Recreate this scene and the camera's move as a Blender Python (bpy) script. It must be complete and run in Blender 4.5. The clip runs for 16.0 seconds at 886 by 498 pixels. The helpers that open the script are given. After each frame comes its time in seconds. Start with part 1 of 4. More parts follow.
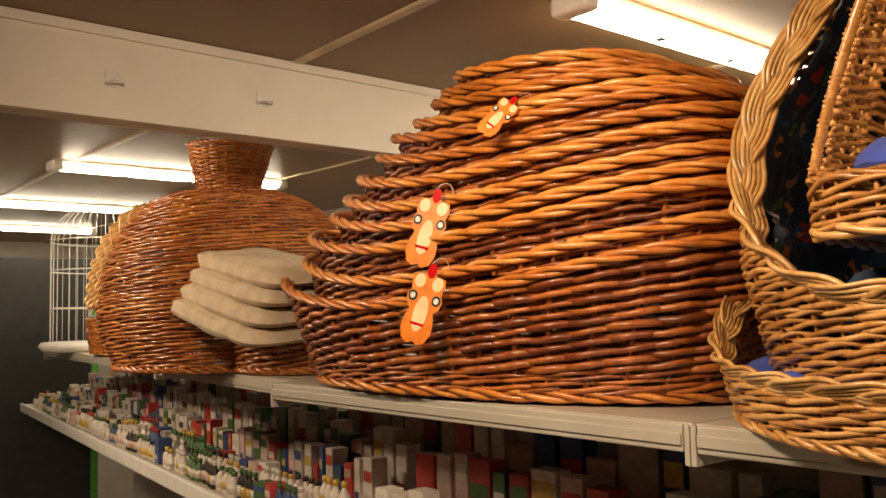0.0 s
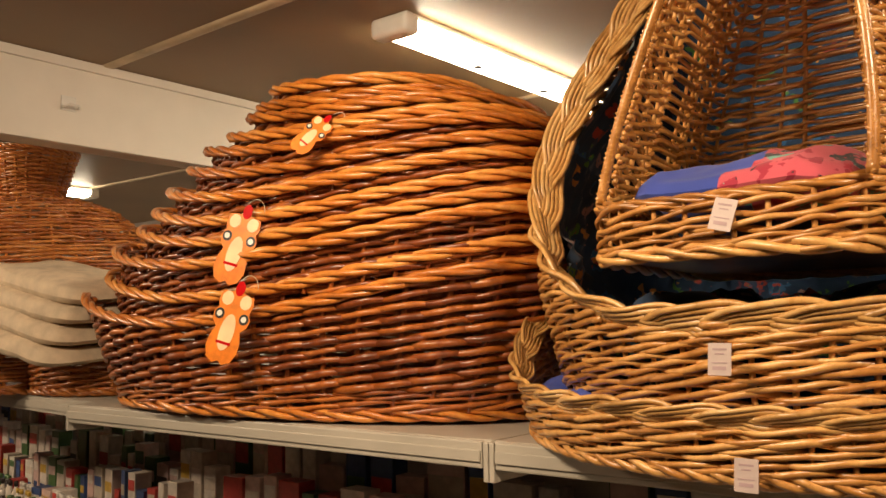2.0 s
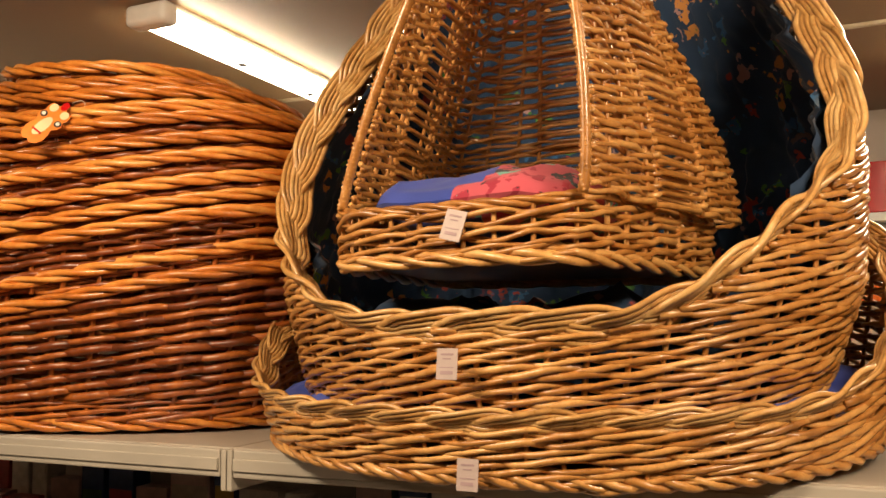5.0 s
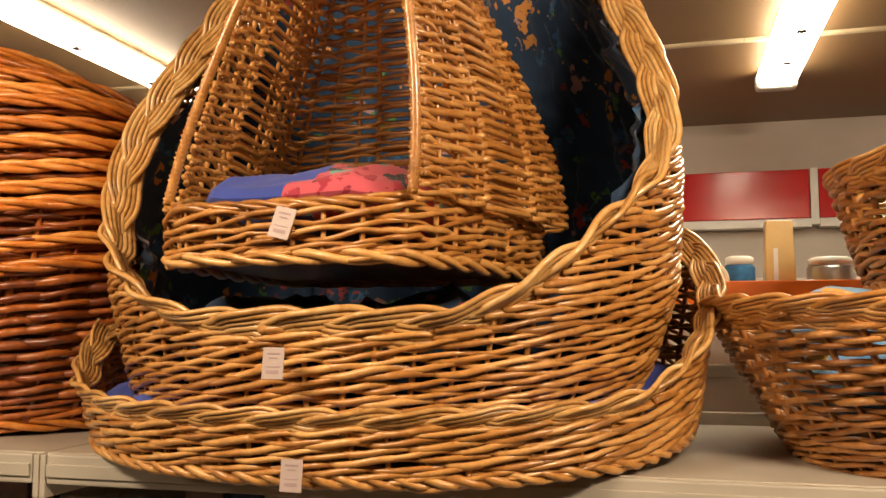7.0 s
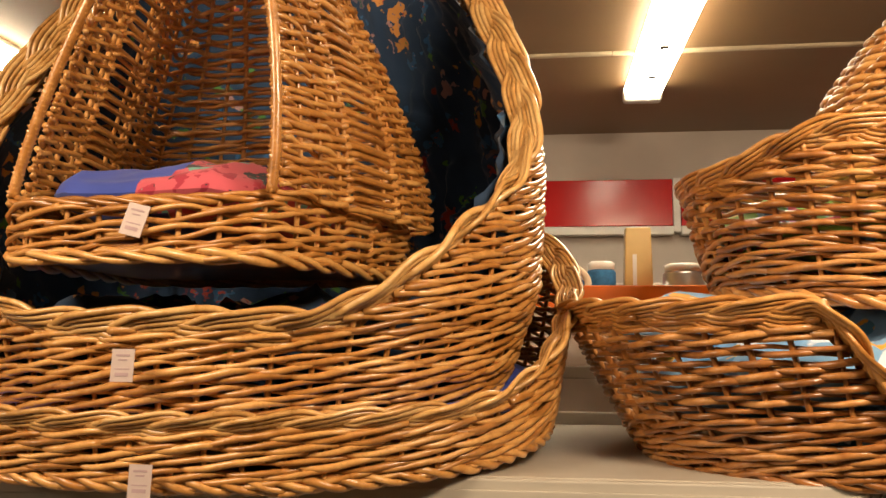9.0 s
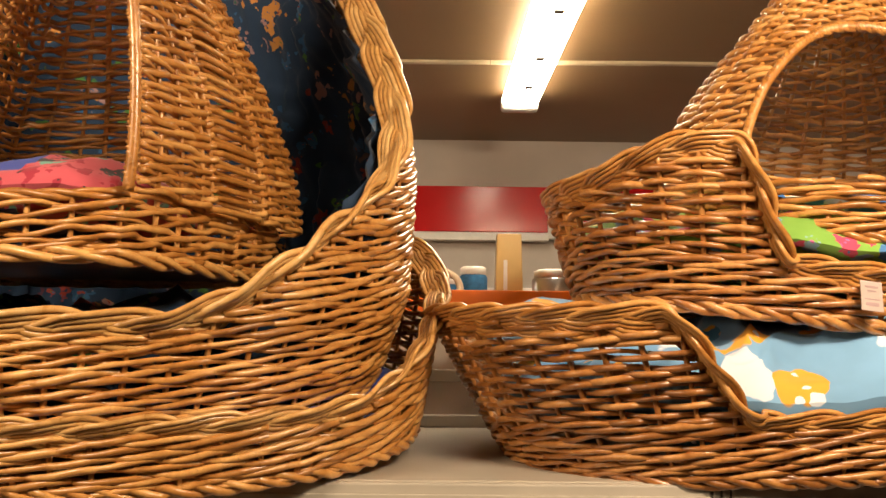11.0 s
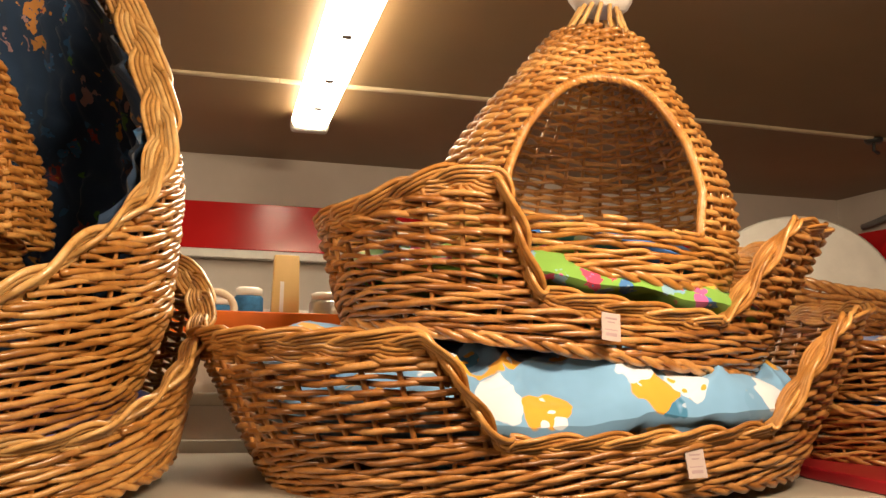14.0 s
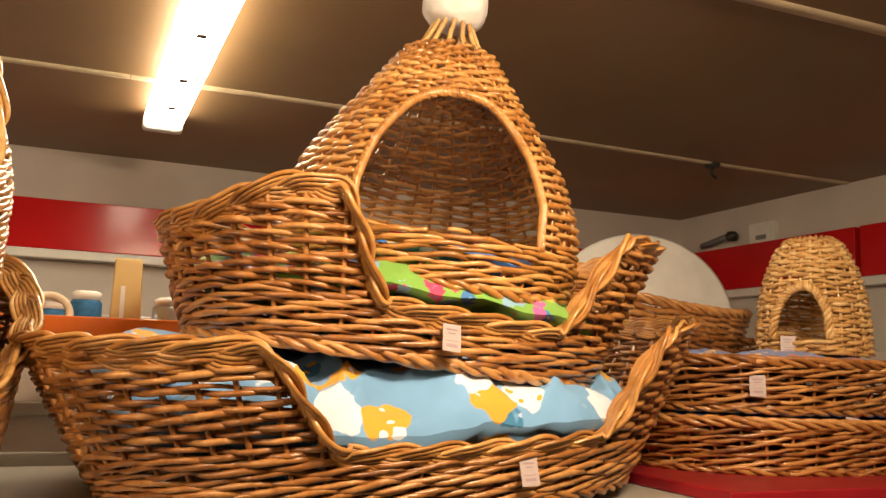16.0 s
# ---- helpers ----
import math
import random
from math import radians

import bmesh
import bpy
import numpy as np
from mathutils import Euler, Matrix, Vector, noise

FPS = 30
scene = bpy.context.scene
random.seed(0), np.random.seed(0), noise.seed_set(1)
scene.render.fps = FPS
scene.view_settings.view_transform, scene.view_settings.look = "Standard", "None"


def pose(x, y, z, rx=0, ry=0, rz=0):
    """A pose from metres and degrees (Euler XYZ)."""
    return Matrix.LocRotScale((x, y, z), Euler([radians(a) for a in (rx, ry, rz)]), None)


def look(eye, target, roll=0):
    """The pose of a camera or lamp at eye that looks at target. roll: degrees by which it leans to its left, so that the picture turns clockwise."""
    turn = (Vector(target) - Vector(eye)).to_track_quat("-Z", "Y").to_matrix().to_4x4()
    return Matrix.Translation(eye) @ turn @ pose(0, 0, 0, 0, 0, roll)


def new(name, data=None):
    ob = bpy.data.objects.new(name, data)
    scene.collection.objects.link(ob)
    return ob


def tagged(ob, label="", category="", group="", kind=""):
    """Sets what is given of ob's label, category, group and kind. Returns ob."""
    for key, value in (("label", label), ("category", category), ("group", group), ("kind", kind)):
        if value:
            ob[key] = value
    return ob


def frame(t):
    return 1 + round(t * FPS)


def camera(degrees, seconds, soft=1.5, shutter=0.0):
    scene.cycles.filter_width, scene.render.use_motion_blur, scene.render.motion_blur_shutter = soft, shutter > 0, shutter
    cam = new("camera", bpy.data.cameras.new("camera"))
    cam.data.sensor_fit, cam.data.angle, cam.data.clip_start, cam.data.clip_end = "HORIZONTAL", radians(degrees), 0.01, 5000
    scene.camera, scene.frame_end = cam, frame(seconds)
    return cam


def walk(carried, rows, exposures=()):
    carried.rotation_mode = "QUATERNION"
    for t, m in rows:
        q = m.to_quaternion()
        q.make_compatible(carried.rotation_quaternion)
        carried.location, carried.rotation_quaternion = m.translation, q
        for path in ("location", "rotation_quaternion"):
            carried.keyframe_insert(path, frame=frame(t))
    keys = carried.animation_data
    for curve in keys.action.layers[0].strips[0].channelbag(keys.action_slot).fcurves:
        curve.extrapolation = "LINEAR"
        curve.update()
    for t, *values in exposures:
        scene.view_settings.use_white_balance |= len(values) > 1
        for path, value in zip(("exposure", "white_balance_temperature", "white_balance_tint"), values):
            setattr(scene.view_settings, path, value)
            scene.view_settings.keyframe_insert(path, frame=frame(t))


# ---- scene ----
cam = camera(53.9, 16.0)
METRES, EYE, TILT, LEAN, TURN = 0.225, 2.0, 4.1, 1.2, 50.0
ROWS = [
    (0.0, 0.0, 0.0, 0.0, 0.0, 0.0, -0.0),
    (0.5, 0.0374, -0.0039, 0.0071, -2.79, 0.19, -0.22),
    (1.0, 0.0725, -0.0102, 0.013, -5.75, 0.4, -0.51),
    (1.5, 0.1044, -0.0161, 0.0169, -8.4, 0.76, -0.8),
    (2.0, 0.1458, -0.026, 0.018, -11.18, 1.23, -1.1),
    (2.5, 0.1838, -0.037, 0.0218, -13.78, 1.54, -1.35),
    (3.0, 0.2153, -0.0484, 0.0236, -16.72, 1.71, -1.59),
    (3.5, 0.2448, -0.0589, 0.0254, -19.03, 1.76, -1.78),
    (4.0, 0.2746, -0.0738, 0.0258, -21.46, 1.83, -2.01),
    (4.5, 0.3049, -0.083, 0.0298, -23.53, 1.87, -2.2),
    (7.0, 0.4543, -0.1686, 0.036, -35.23, 2.39, -3.28),
    (7.5, 0.474, -0.1829, 0.039, -36.95, 2.48, -3.41),
    (8.0, 0.495, -0.2026, 0.0404, -39.09, 2.63, -3.58),
    (8.5, 0.5172, -0.222, 0.0438, -41.1, 2.78, -3.74),
    (11.0, 0.5913, -0.325, 0.0578, -50.65, 3.72, -4.54),
    (11.5, 0.6056, -0.3456, 0.0632, -52.67, 4.23, -4.64),
    (12.0, 0.6154, -0.3612, 0.0704, -54.62, 4.71, -4.75),
    (12.5, 0.6294, -0.3801, 0.0737, -56.39, 5.12, -4.9),
    (13.0, 0.6452, -0.4147, 0.0851, -58.73, 5.43, -5.1),
    (13.5, 0.6591, -0.4389, 0.0891, -61.08, 5.81, -5.26),
    (14.0, 0.6738, -0.4738, 0.0975, -64.1, 6.23, -5.47),
    (14.5, 0.6838, -0.5054, 0.1011, -66.75, 6.64, -5.62),
    (15.0, 0.7008, -0.5371, 0.1031, -69.41, 7.07, -5.73),
    (15.5, 0.707, -0.5492, 0.106, -70.84, 7.35, -5.82),
    (16.0, 0.7093, -0.585, 0.1147, -73.11, 7.71, -5.96),
]
walk(cam, [(t, pose(0, 0, EYE, TILT, LEAN, TURN) @ pose(METRES * x, METRES * y, METRES * z, 90 + pitch, roll, yaw)) for t, x, y, z, yaw, pitch, roll in ROWS])

# ---- sky-less interior: world and exposure ----
world = bpy.data.worlds.new("shop_world")
scene.world = world
world.use_nodes = True
world.node_tree.nodes["Background"].inputs[0].default_value = (0.9, 0.75, 0.55, 1)
world.node_tree.nodes["Background"].inputs[1].default_value = 0.01
LAMP = 28.0
# base power of the added fill lamps over the aisle
FRONT_FILL = 17.5

# ---- materials ----
def nodes_of(name):
    m = bpy.data.materials.new(name)
    m.use_nodes = True
    nt = m.node_tree
    return m, nt, nt.nodes["Principled BSDF"], nt.nodes.new, nt.links.new


def coords(nt, kind="Object", scale=(1, 1, 1)):
    tc = nt.nodes.new("ShaderNodeTexCoord")
    mp = nt.nodes.new("ShaderNodeMapping")
    mp.inputs["Scale"].default_value = scale
    nt.links.new(tc.outputs[kind], mp.inputs[0])
    return mp.outputs[0]


def noise_tex(nt, vec, scale, detail=4, rough=0.55):
    n = nt.nodes.new("ShaderNodeTexNoise")
    n.inputs["Scale"].default_value, n.inputs["Detail"].default_value, n.inputs["Roughness"].default_value = scale, detail, rough
    nt.links.new(vec, n.inputs["Vector"])
    return n.outputs[0]


def ramp(nt, fac, stops, constant=False):
    r = nt.nodes.new("ShaderNodeValToRGB")
    els = r.color_ramp.elements
    if constant:
        r.color_ramp.interpolation = "CONSTANT"
    while len(els) < len(stops):
        els.new(0.5)
    for e, (p, c) in zip(els, stops):
        e.position, e.color = p, (*c, 1)
    nt.links.new(fac, r.inputs[0])
    return r.outputs[0]


def mix(nt, a, b, fac, blend="MIX"):
    m = nt.nodes.new("ShaderNodeMix")
    m.data_type, m.blend_type = "RGBA", blend
    for sock, v in ((m.inputs[0], fac), (m.inputs[6], a), (m.inputs[7], b)):
        if hasattr(v, "links"):
            nt.links.new(v, sock)
        elif isinstance(v, tuple):
            sock.default_value = (*v, 1)
        else:
            sock.default_value = v
    return m.outputs[2]


def bump(nt, bsdf, height, strength=0.3, dist=0.002):
    b = nt.nodes.new("ShaderNodeBump")
    b.inputs["Strength"].default_value, b.inputs["Distance"].default_value = strength, dist
    nt.links.new(height, b.inputs["Height"])
    nt.links.new(b.outputs[0], bsdf.inputs["Normal"])


def math_node(nt, op, a, b=0.0):
    n = nt.nodes.new("ShaderNodeMath")
    n.operation = op
    for sock, v in zip(n.inputs, (a, b)):
        if hasattr(v, "links"):
            nt.links.new(v, sock)
        else:
            sock.default_value = v
    return n.outputs[0]


def plain(name, color, rough=0.5, metal=0.0, var=0.12, scale=14, relief=0.15, coat=0.0):
    """A painted or moulded surface with faint blotches, grain and wear."""
    m, nt, bsdf, _, link = nodes_of(name)
    v = coords(nt)
    big, fine = noise_tex(nt, v, scale, 3), noise_tex(nt, v, scale * 12, 5)
    dark = tuple(c * (1 - 2.2 * var) for c in color)
    lite = tuple(min(1, c * (1 + var)) for c in color)
    col = ramp(nt, big, [(0.3, dark), (0.7, lite)])
    col = mix(nt, col, tuple(c * 0.8 for c in color), math_node(nt, "MULTIPLY", fine, 0.25))
    link(col, bsdf.inputs["Base Color"])
    bsdf.inputs["Roughness"].default_value, bsdf.inputs["Metallic"].default_value = rough, metal
    bsdf.inputs["Coat Weight"].default_value = coat
    bump(nt, bsdf, fine, relief, 0.001)
    return m


def wicker(name, dark, mid, lite, rough=0.38):
    """Varnished willow: rods differ in tone, with bark streaks, pale worn spots and fine grain."""
    m, nt, bsdf, new_node, link = nodes_of(name)
    v = coords(nt)
    info = new_node("ShaderNodeObjectInfo")
    geo = new_node("ShaderNodeNewGeometry")
    blotch = noise_tex(nt, v, 9, 3)
    streak = noise_tex(nt, v, 60, 4)
    grain = noise_tex(nt, v, 420, 3)
    f = math_node(nt, "ADD", math_node(nt, "MULTIPLY", info.outputs["Random"], 0.26), math_node(nt, "MULTIPLY", geo.outputs["Random Per Island"], 0.22))
    f = math_node(nt, "ADD", f, math_node(nt, "MULTIPLY", blotch, 0.35))
    f = math_node(nt, "ADD", f, math_node(nt, "MULTIPLY", streak, 0.42))
    col = ramp(nt, f, [(0.34, dark), (0.60, mid), (0.88, lite)])
    col = mix(nt, col, dark, math_node(nt, "MULTIPLY", ramp(nt, grain, [(0.55, (0, 0, 0)), (0.75, (1, 1, 1))]), 0.35))
    link(col, bsdf.inputs["Base Color"])
    r = math_node(nt, "ADD", math_node(nt, "MULTIPLY", streak, 0.25), rough - 0.12)
    link(r, bsdf.inputs["Roughness"])
    bsdf.inputs["Coat Weight"].default_value = 0.55
    bsdf.inputs["Coat Roughness"].default_value = 0.2
    bump(nt, bsdf, grain, 0.25, 0.0008)
    return m


def print_cloth(name, ground, spots, scale=16, cover=0.32, warp=0.06, soft_rough=0.85):
    """Cotton with a scattered coloured print, woven grain and soft crease shade painted into the colour."""
    m, nt, bsdf, new_node, link = nodes_of(name)
    v = coords(nt)
    wob = new_node("ShaderNodeTexNoise")
    wob.inputs["Scale"].default_value = scale * 1.6
    link(v, wob.inputs["Vector"])
    mv = new_node("ShaderNodeVectorMath")
    mv.operation = "MULTIPLY_ADD"
    link(wob.outputs[1], mv.inputs[0])
    mv.inputs[1].default_value = (warp, warp, warp)
    link(v, mv.inputs[2])
    vo = new_node("ShaderNodeTexVoronoi")
    vo.inputs["Scale"].default_value = scale
    link(mv.outputs[0], vo.inputs["Vector"])
    sep = new_node("ShaderNodeSeparateColor")
    link(vo.outputs["Color"], sep.inputs[0])
    step = 1.0 / len(spots)
    tint = ramp(nt, sep.outputs[0], [(i * step, c) for i, c in enumerate(spots)], True)
    on = ramp(nt, vo.outputs["Distance"], [(cover, (1, 1, 1)), (cover + 0.03, (0, 0, 0))])
    keep = ramp(nt, sep.outputs[1], [(0.25, (0, 0, 0)), (0.3, (1, 1, 1))])
    fac = math_node(nt, "MULTIPLY", on, keep)
    vo2 = new_node("ShaderNodeTexVoronoi")
    vo2.inputs["Scale"].default_value = scale * 3.1
    link(mv.outputs[0], vo2.inputs["Vector"])
    sep2 = new_node("ShaderNodeSeparateColor")
    link(vo2.outputs["Color"], sep2.inputs[0])
    tint2 = ramp(nt, sep2.outputs[1], [(i * step, c) for i, c in enumerate(reversed(spots))], True)
    tint = mix(nt, tint, tint2, ramp(nt, vo2.outputs["Distance"], [(0.22, (1, 1, 1)), (0.26, (0, 0, 0))]))
    crease_shade = noise_tex(nt, v, 8, 3)
    g = ramp(nt, crease_shade, [(0.3, tuple(c * 0.75 for c in ground)), (0.7, ground)])
    link(mix(nt, g, tint, fac), bsdf.inputs["Base Color"])
    bsdf.inputs["Roughness"].default_value = soft_rough
    bsdf.inputs["Sheen Weight"].default_value = 0.15
    bump(nt, bsdf, noise_tex(nt, v, 700, 2), 0.2, 0.0006)
    return m


def glow(name, color, strength):
    m, nt, bsdf, _, link = nodes_of(name)
    bsdf.inputs["Base Color"].default_value = (*color, 1)
    bsdf.inputs["Emission Color"].default_value = (*color, 1)
    bsdf.inputs["Emission Strength"].default_value = strength
    bsdf.inputs["Roughness"].default_value = 0.4
    return m


# stack willow: amber rims also lightened as top-lit, red-brown walls darkened for shade
W_RIM = wicker("willow_amber_toplit", (0.20, 0.050, 0.008), (0.60, 0.19, 0.024), (0.84, 0.40, 0.09), 0.33)
W_RED = wicker("willow_redbrown_shaded", (0.040, 0.008, 0.002), (0.225, 0.048, 0.006), (0.60, 0.185, 0.028))
W_GOLD = wicker("willow_honey", (0.10, 0.036, 0.009), (0.46, 0.195, 0.042), (0.78, 0.44, 0.145), 0.32)
W_AMBER = wicker("willow_russet", (0.075, 0.018, 0.004), (0.38, 0.105, 0.016), (0.74, 0.31, 0.07), 0.34)
W_PALE = wicker("willow_pale", (0.22, 0.10, 0.026), (0.60, 0.33, 0.105), (0.84, 0.60, 0.28), 0.3)
W_BROWN = wicker("willow_brown", (0.07, 0.022, 0.006), (0.35, 0.133, 0.029), (0.72, 0.37, 0.12), 0.33)
CEIL = plain("ceiling_board", (0.26, 0.155, 0.070), 0.46, var=0.08, scale=1.6)
BATTEN = plain("batten", (0.62, 0.50, 0.33), 0.5)
WALLM = plain("wall_paint", (0.62, 0.55, 0.49), 0.8, var=0.05, scale=3)
BEAMM = plain("beam_paint", (0.80, 0.74, 0.66), 0.75, var=0.05, scale=2.5)
FLOORM = plain("floor_tile", (0.16, 0.13, 0.11), 0.45, scale=3)
SHELFM = plain("shelf_enamel", (0.47, 0.43, 0.365), 0.42, var=0.06, scale=6)
PANELM = plain("back_panel", (0.74, 0.67, 0.61), 0.6, var=0.05, scale=5)
REDM = plain("red_panel", (0.56, 0.010, 0.012), 0.16, var=0.06, scale=4, relief=0.0)
REDM.node_tree.nodes["Principled BSDF"].inputs["Specular IOR Level"].default_value = 0.22
REDBOARD = plain("red_board", (0.36, 0.012, 0.02), 0.4, var=0.12, scale=6)
WHITE = plain("white_plastic", (0.80, 0.77, 0.72), 0.4, var=0.05)
BLACK = plain("black_plastic", (0.025, 0.024, 0.023), 0.4)
GREYM = plain("grey_plastic", (0.2, 0.2, 0.2), 0.5)
FLEECE = plain("fleece", (0.66, 0.53, 0.38), 0.95, var=0.10, scale=26, relief=0.9)
FLUFF = plain("white_fluff", (0.86, 0.82, 0.78), 0.95, var=0.05, scale=40, relief=0.9)
PAPER = plain("price_paper", (0.52, 0.42, 0.40), 0.5, var=0.03, scale=60)
INK = plain("ink", (0.42, 0.30, 0.32), 0.7)
ORANGE = plain("orange_plastic", (0.80, 0.17, 0.01), 0.3, var=0.06)
YELLOW = plain("yellow_box", (0.68, 0.46, 0.16), 0.28, var=0.05, coat=0.4)
TAGM = plain("orange_tag", (0.86, 0.24, 0.02), 0.35, var=0.14, scale=40)
TAGPALE = plain("tag_cream", (0.88, 0.66, 0.38), 0.4)
STEEL = plain("steel_wire", (0.7, 0.68, 0.66), 0.3, 0.9)
C_BLUE = print_cloth("cloth_cobalt", (0.035, 0.07, 0.42), [(0.04, 0.09, 0.5)], 6, 0.1)
C_NAVY = print_cloth("cloth_navy_print", (0.012, 0.042, 0.105), [(0.30, 0.04, 0.03), (0.07, 0.20, 0.04), (0.50, 0.22, 0.05), (0.03, 0.12, 0.27), (0.34, 0.20, 0.20), (0.02, 0.09, 0.22)], 24, 0.36, 0.09)
C_PINK = print_cloth("cloth_pink_print", (0.62, 0.10, 0.14), [(0.02, 0.02, 0.03), (0.35, 0.02, 0.05), (0.15, 0.42, 0.36), (0.5, 0.03, 0.06)], 34, 0.5, 0.05)
C_GREEN = print_cloth("cloth_lime_print", (0.24, 0.50, 0.08), [(0.06, 0.2, 0.5), (0.6, 0.06, 0.14), (0.75, 0.5, 0.05), (0.2, 0.42, 0.62), (0.55, 0.12, 0.35), (0.25, 0.45, 0.6)], 33, 0.47, 0.03)
C_SKY = print_cloth("cloth_sky_print", (0.22, 0.46, 0.78), [(0.70, 0.78, 0.90), (0.72, 0.38, 0.04), (0.68, 0.77, 0.90), (0.05, 0.22, 0.42), (0.72, 0.36, 0.03), (0.70, 0.78, 0.90)], 14, 0.46, 0.05)
C_BRIGHT = print_cloth("cloth_blue_print", (0.05, 0.20, 0.62), [(0.7, 0.35, 0.03), (0.6, 0.06, 0.08), (0.7, 0.7, 0.66)], 20, 0.36, 0.04)
C_MIX = print_cloth("cloth_lilac_print", (0.22, 0.26, 0.50), [(0.65, 0.2, 0.1), (0.7, 0.5, 0.3), (0.1, 0.2, 0.5)], 26, 0.42, 0.04)
C_DEEP = plain("print_teal", (0.03, 0.16, 0.36), 0.85, var=0.2, scale=60)
C_LEAF = plain("print_leaf", (0.10, 0.34, 0.05), 0.85, var=0.2, scale=60)
TUBE = glow("lamp_diffuser", (1.0, 0.86, 0.62), LAMP)


# ---- mesh helpers ----
def mesh_object(name, verts, faces, material, parent=None, label="", smooth=True, materials=None):
    me = bpy.data.meshes.new(name)
    me.from_pydata([tuple(v) for v in verts], [], faces)
    me.polygons.foreach_set("use_smooth", [smooth] * len(me.polygons))
    me.materials.append(material)
    ob = new(name, me)
    if parent is not None:
        ob.parent = parent
    if label:
        ob["label"] = label
    return ob


def part(name, bm, material, parent=None, label="", smooth=False):
    me = bpy.data.meshes.new(name)
    bm.to_mesh(me)
    bm.free()
    me.polygons.foreach_set("use_smooth", [smooth] * len(me.polygons))
    me.materials.append(material)
    ob = new(name, me)
    if parent is not None:
        ob.parent = parent
    if label:
        ob["label"] = label
    return ob


def box_bm(lo, hi, bevel=0.003, segments=2):
    bm = bmesh.new()
    bmesh.ops.create_cube(bm, size=1)
    for v in bm.verts:
        v.co = Vector([l + (c + 0.5) * (h - l) for l, h, c in zip(lo, hi, v.co)])
    if bevel:
        bmesh.ops.bevel(bm, geom=bm.edges[:], offset=bevel, segments=segments, affect="EDGES", profile=0.6)
    return bm


def box(name, lo, hi, material, parent=None, label="", bevel=0.003):
    return part(name, box_bm(lo, hi, bevel), material, parent, label)


def lathe(name, profile, material, parent=None, label="", seg=20):
    """A turned shape from (radius, height) pairs."""
    verts, faces, n = [], [], len(profile)
    for i in range(seg):
        a = 2 * math.pi * i / seg
        for r, z in profile:
            verts.append((r * math.cos(a), r * math.sin(a), z))
    for i in range(seg):
        j = (i + 1) % seg
        for k in range(n - 1):
            faces.append((i * n + k, j * n + k, j * n + k + 1, i * n + k + 1))
    faces.append([i * n + n - 1 for i in range(seg)])
    faces.append([i * n for i in reversed(range(seg))])
    return mesh_object(name, verts, faces, material, parent, label)


def thing(name, m, label, category, group="", kind=""):
    ob = new(name)
    ob.empty_display_size = 0.05
    ob.matrix_basis = m
    return tagged(ob, label, category, group, kind)


class Tubes:
    """Gathers round rods into one mesh."""
    def __init__(self):
        self.v, self.f, self.n = [], [], 0

    def add(self, pts, radius, ref=None, sides=6, closed=False, flat=1.0):
        p = np.asarray(pts, float)
        m = len(p)
        if m < 2:
            return self
        if closed:
            t = np.roll(p, -1, 0) - np.roll(p, 1, 0)
        else:
            t = np.gradient(p, axis=0)
        t /= np.linalg.norm(t, axis=1)[:, None] + 1e-12
        ref = np.broadcast_to(np.array((0, 0, 1.0)) if ref is None else np.asarray(ref, float), p.shape)
        a = ref - t * (t * ref).sum(1)[:, None]
        a /= np.linalg.norm(a, axis=1)[:, None] + 1e-12
        b = np.cross(t, a)
        r = np.broadcast_to(np.asarray(radius, float), (m,))
        ang = np.arange(sides) * 2 * math.pi / sides
        ring = p[:, None] + r[:, None, None] * (flat * np.cos(ang)[None, :, None] * a[:, None] + np.sin(ang)[None, :, None] * b[:, None])
        base = self.n
        self.v.append(ring.reshape(-1, 3))
        self.n += m * sides
        i = np.arange(m if closed else m - 1)
        j = (i + 1) % m
        k = np.arange(sides)
        l = (k + 1) % sides
        q = np.stack([base + i[:, None] * sides + k, base + i[:, None] * sides + l, base + j[:, None] * sides + l, base + j[:, None] * sides + k], -1)
        self.f += q.reshape(-1, 4).tolist()
        if not closed:
            self.f.append([base + x for x in range(sides)][::-1])
            self.f.append([base + (m - 1) * sides + x for x in range(sides)])
        return self

    def make(self, name, material, parent=None, label=""):
        return mesh_object(name, np.concatenate(self.v) if self.v else [], self.f, material, parent, label) if self.v else None


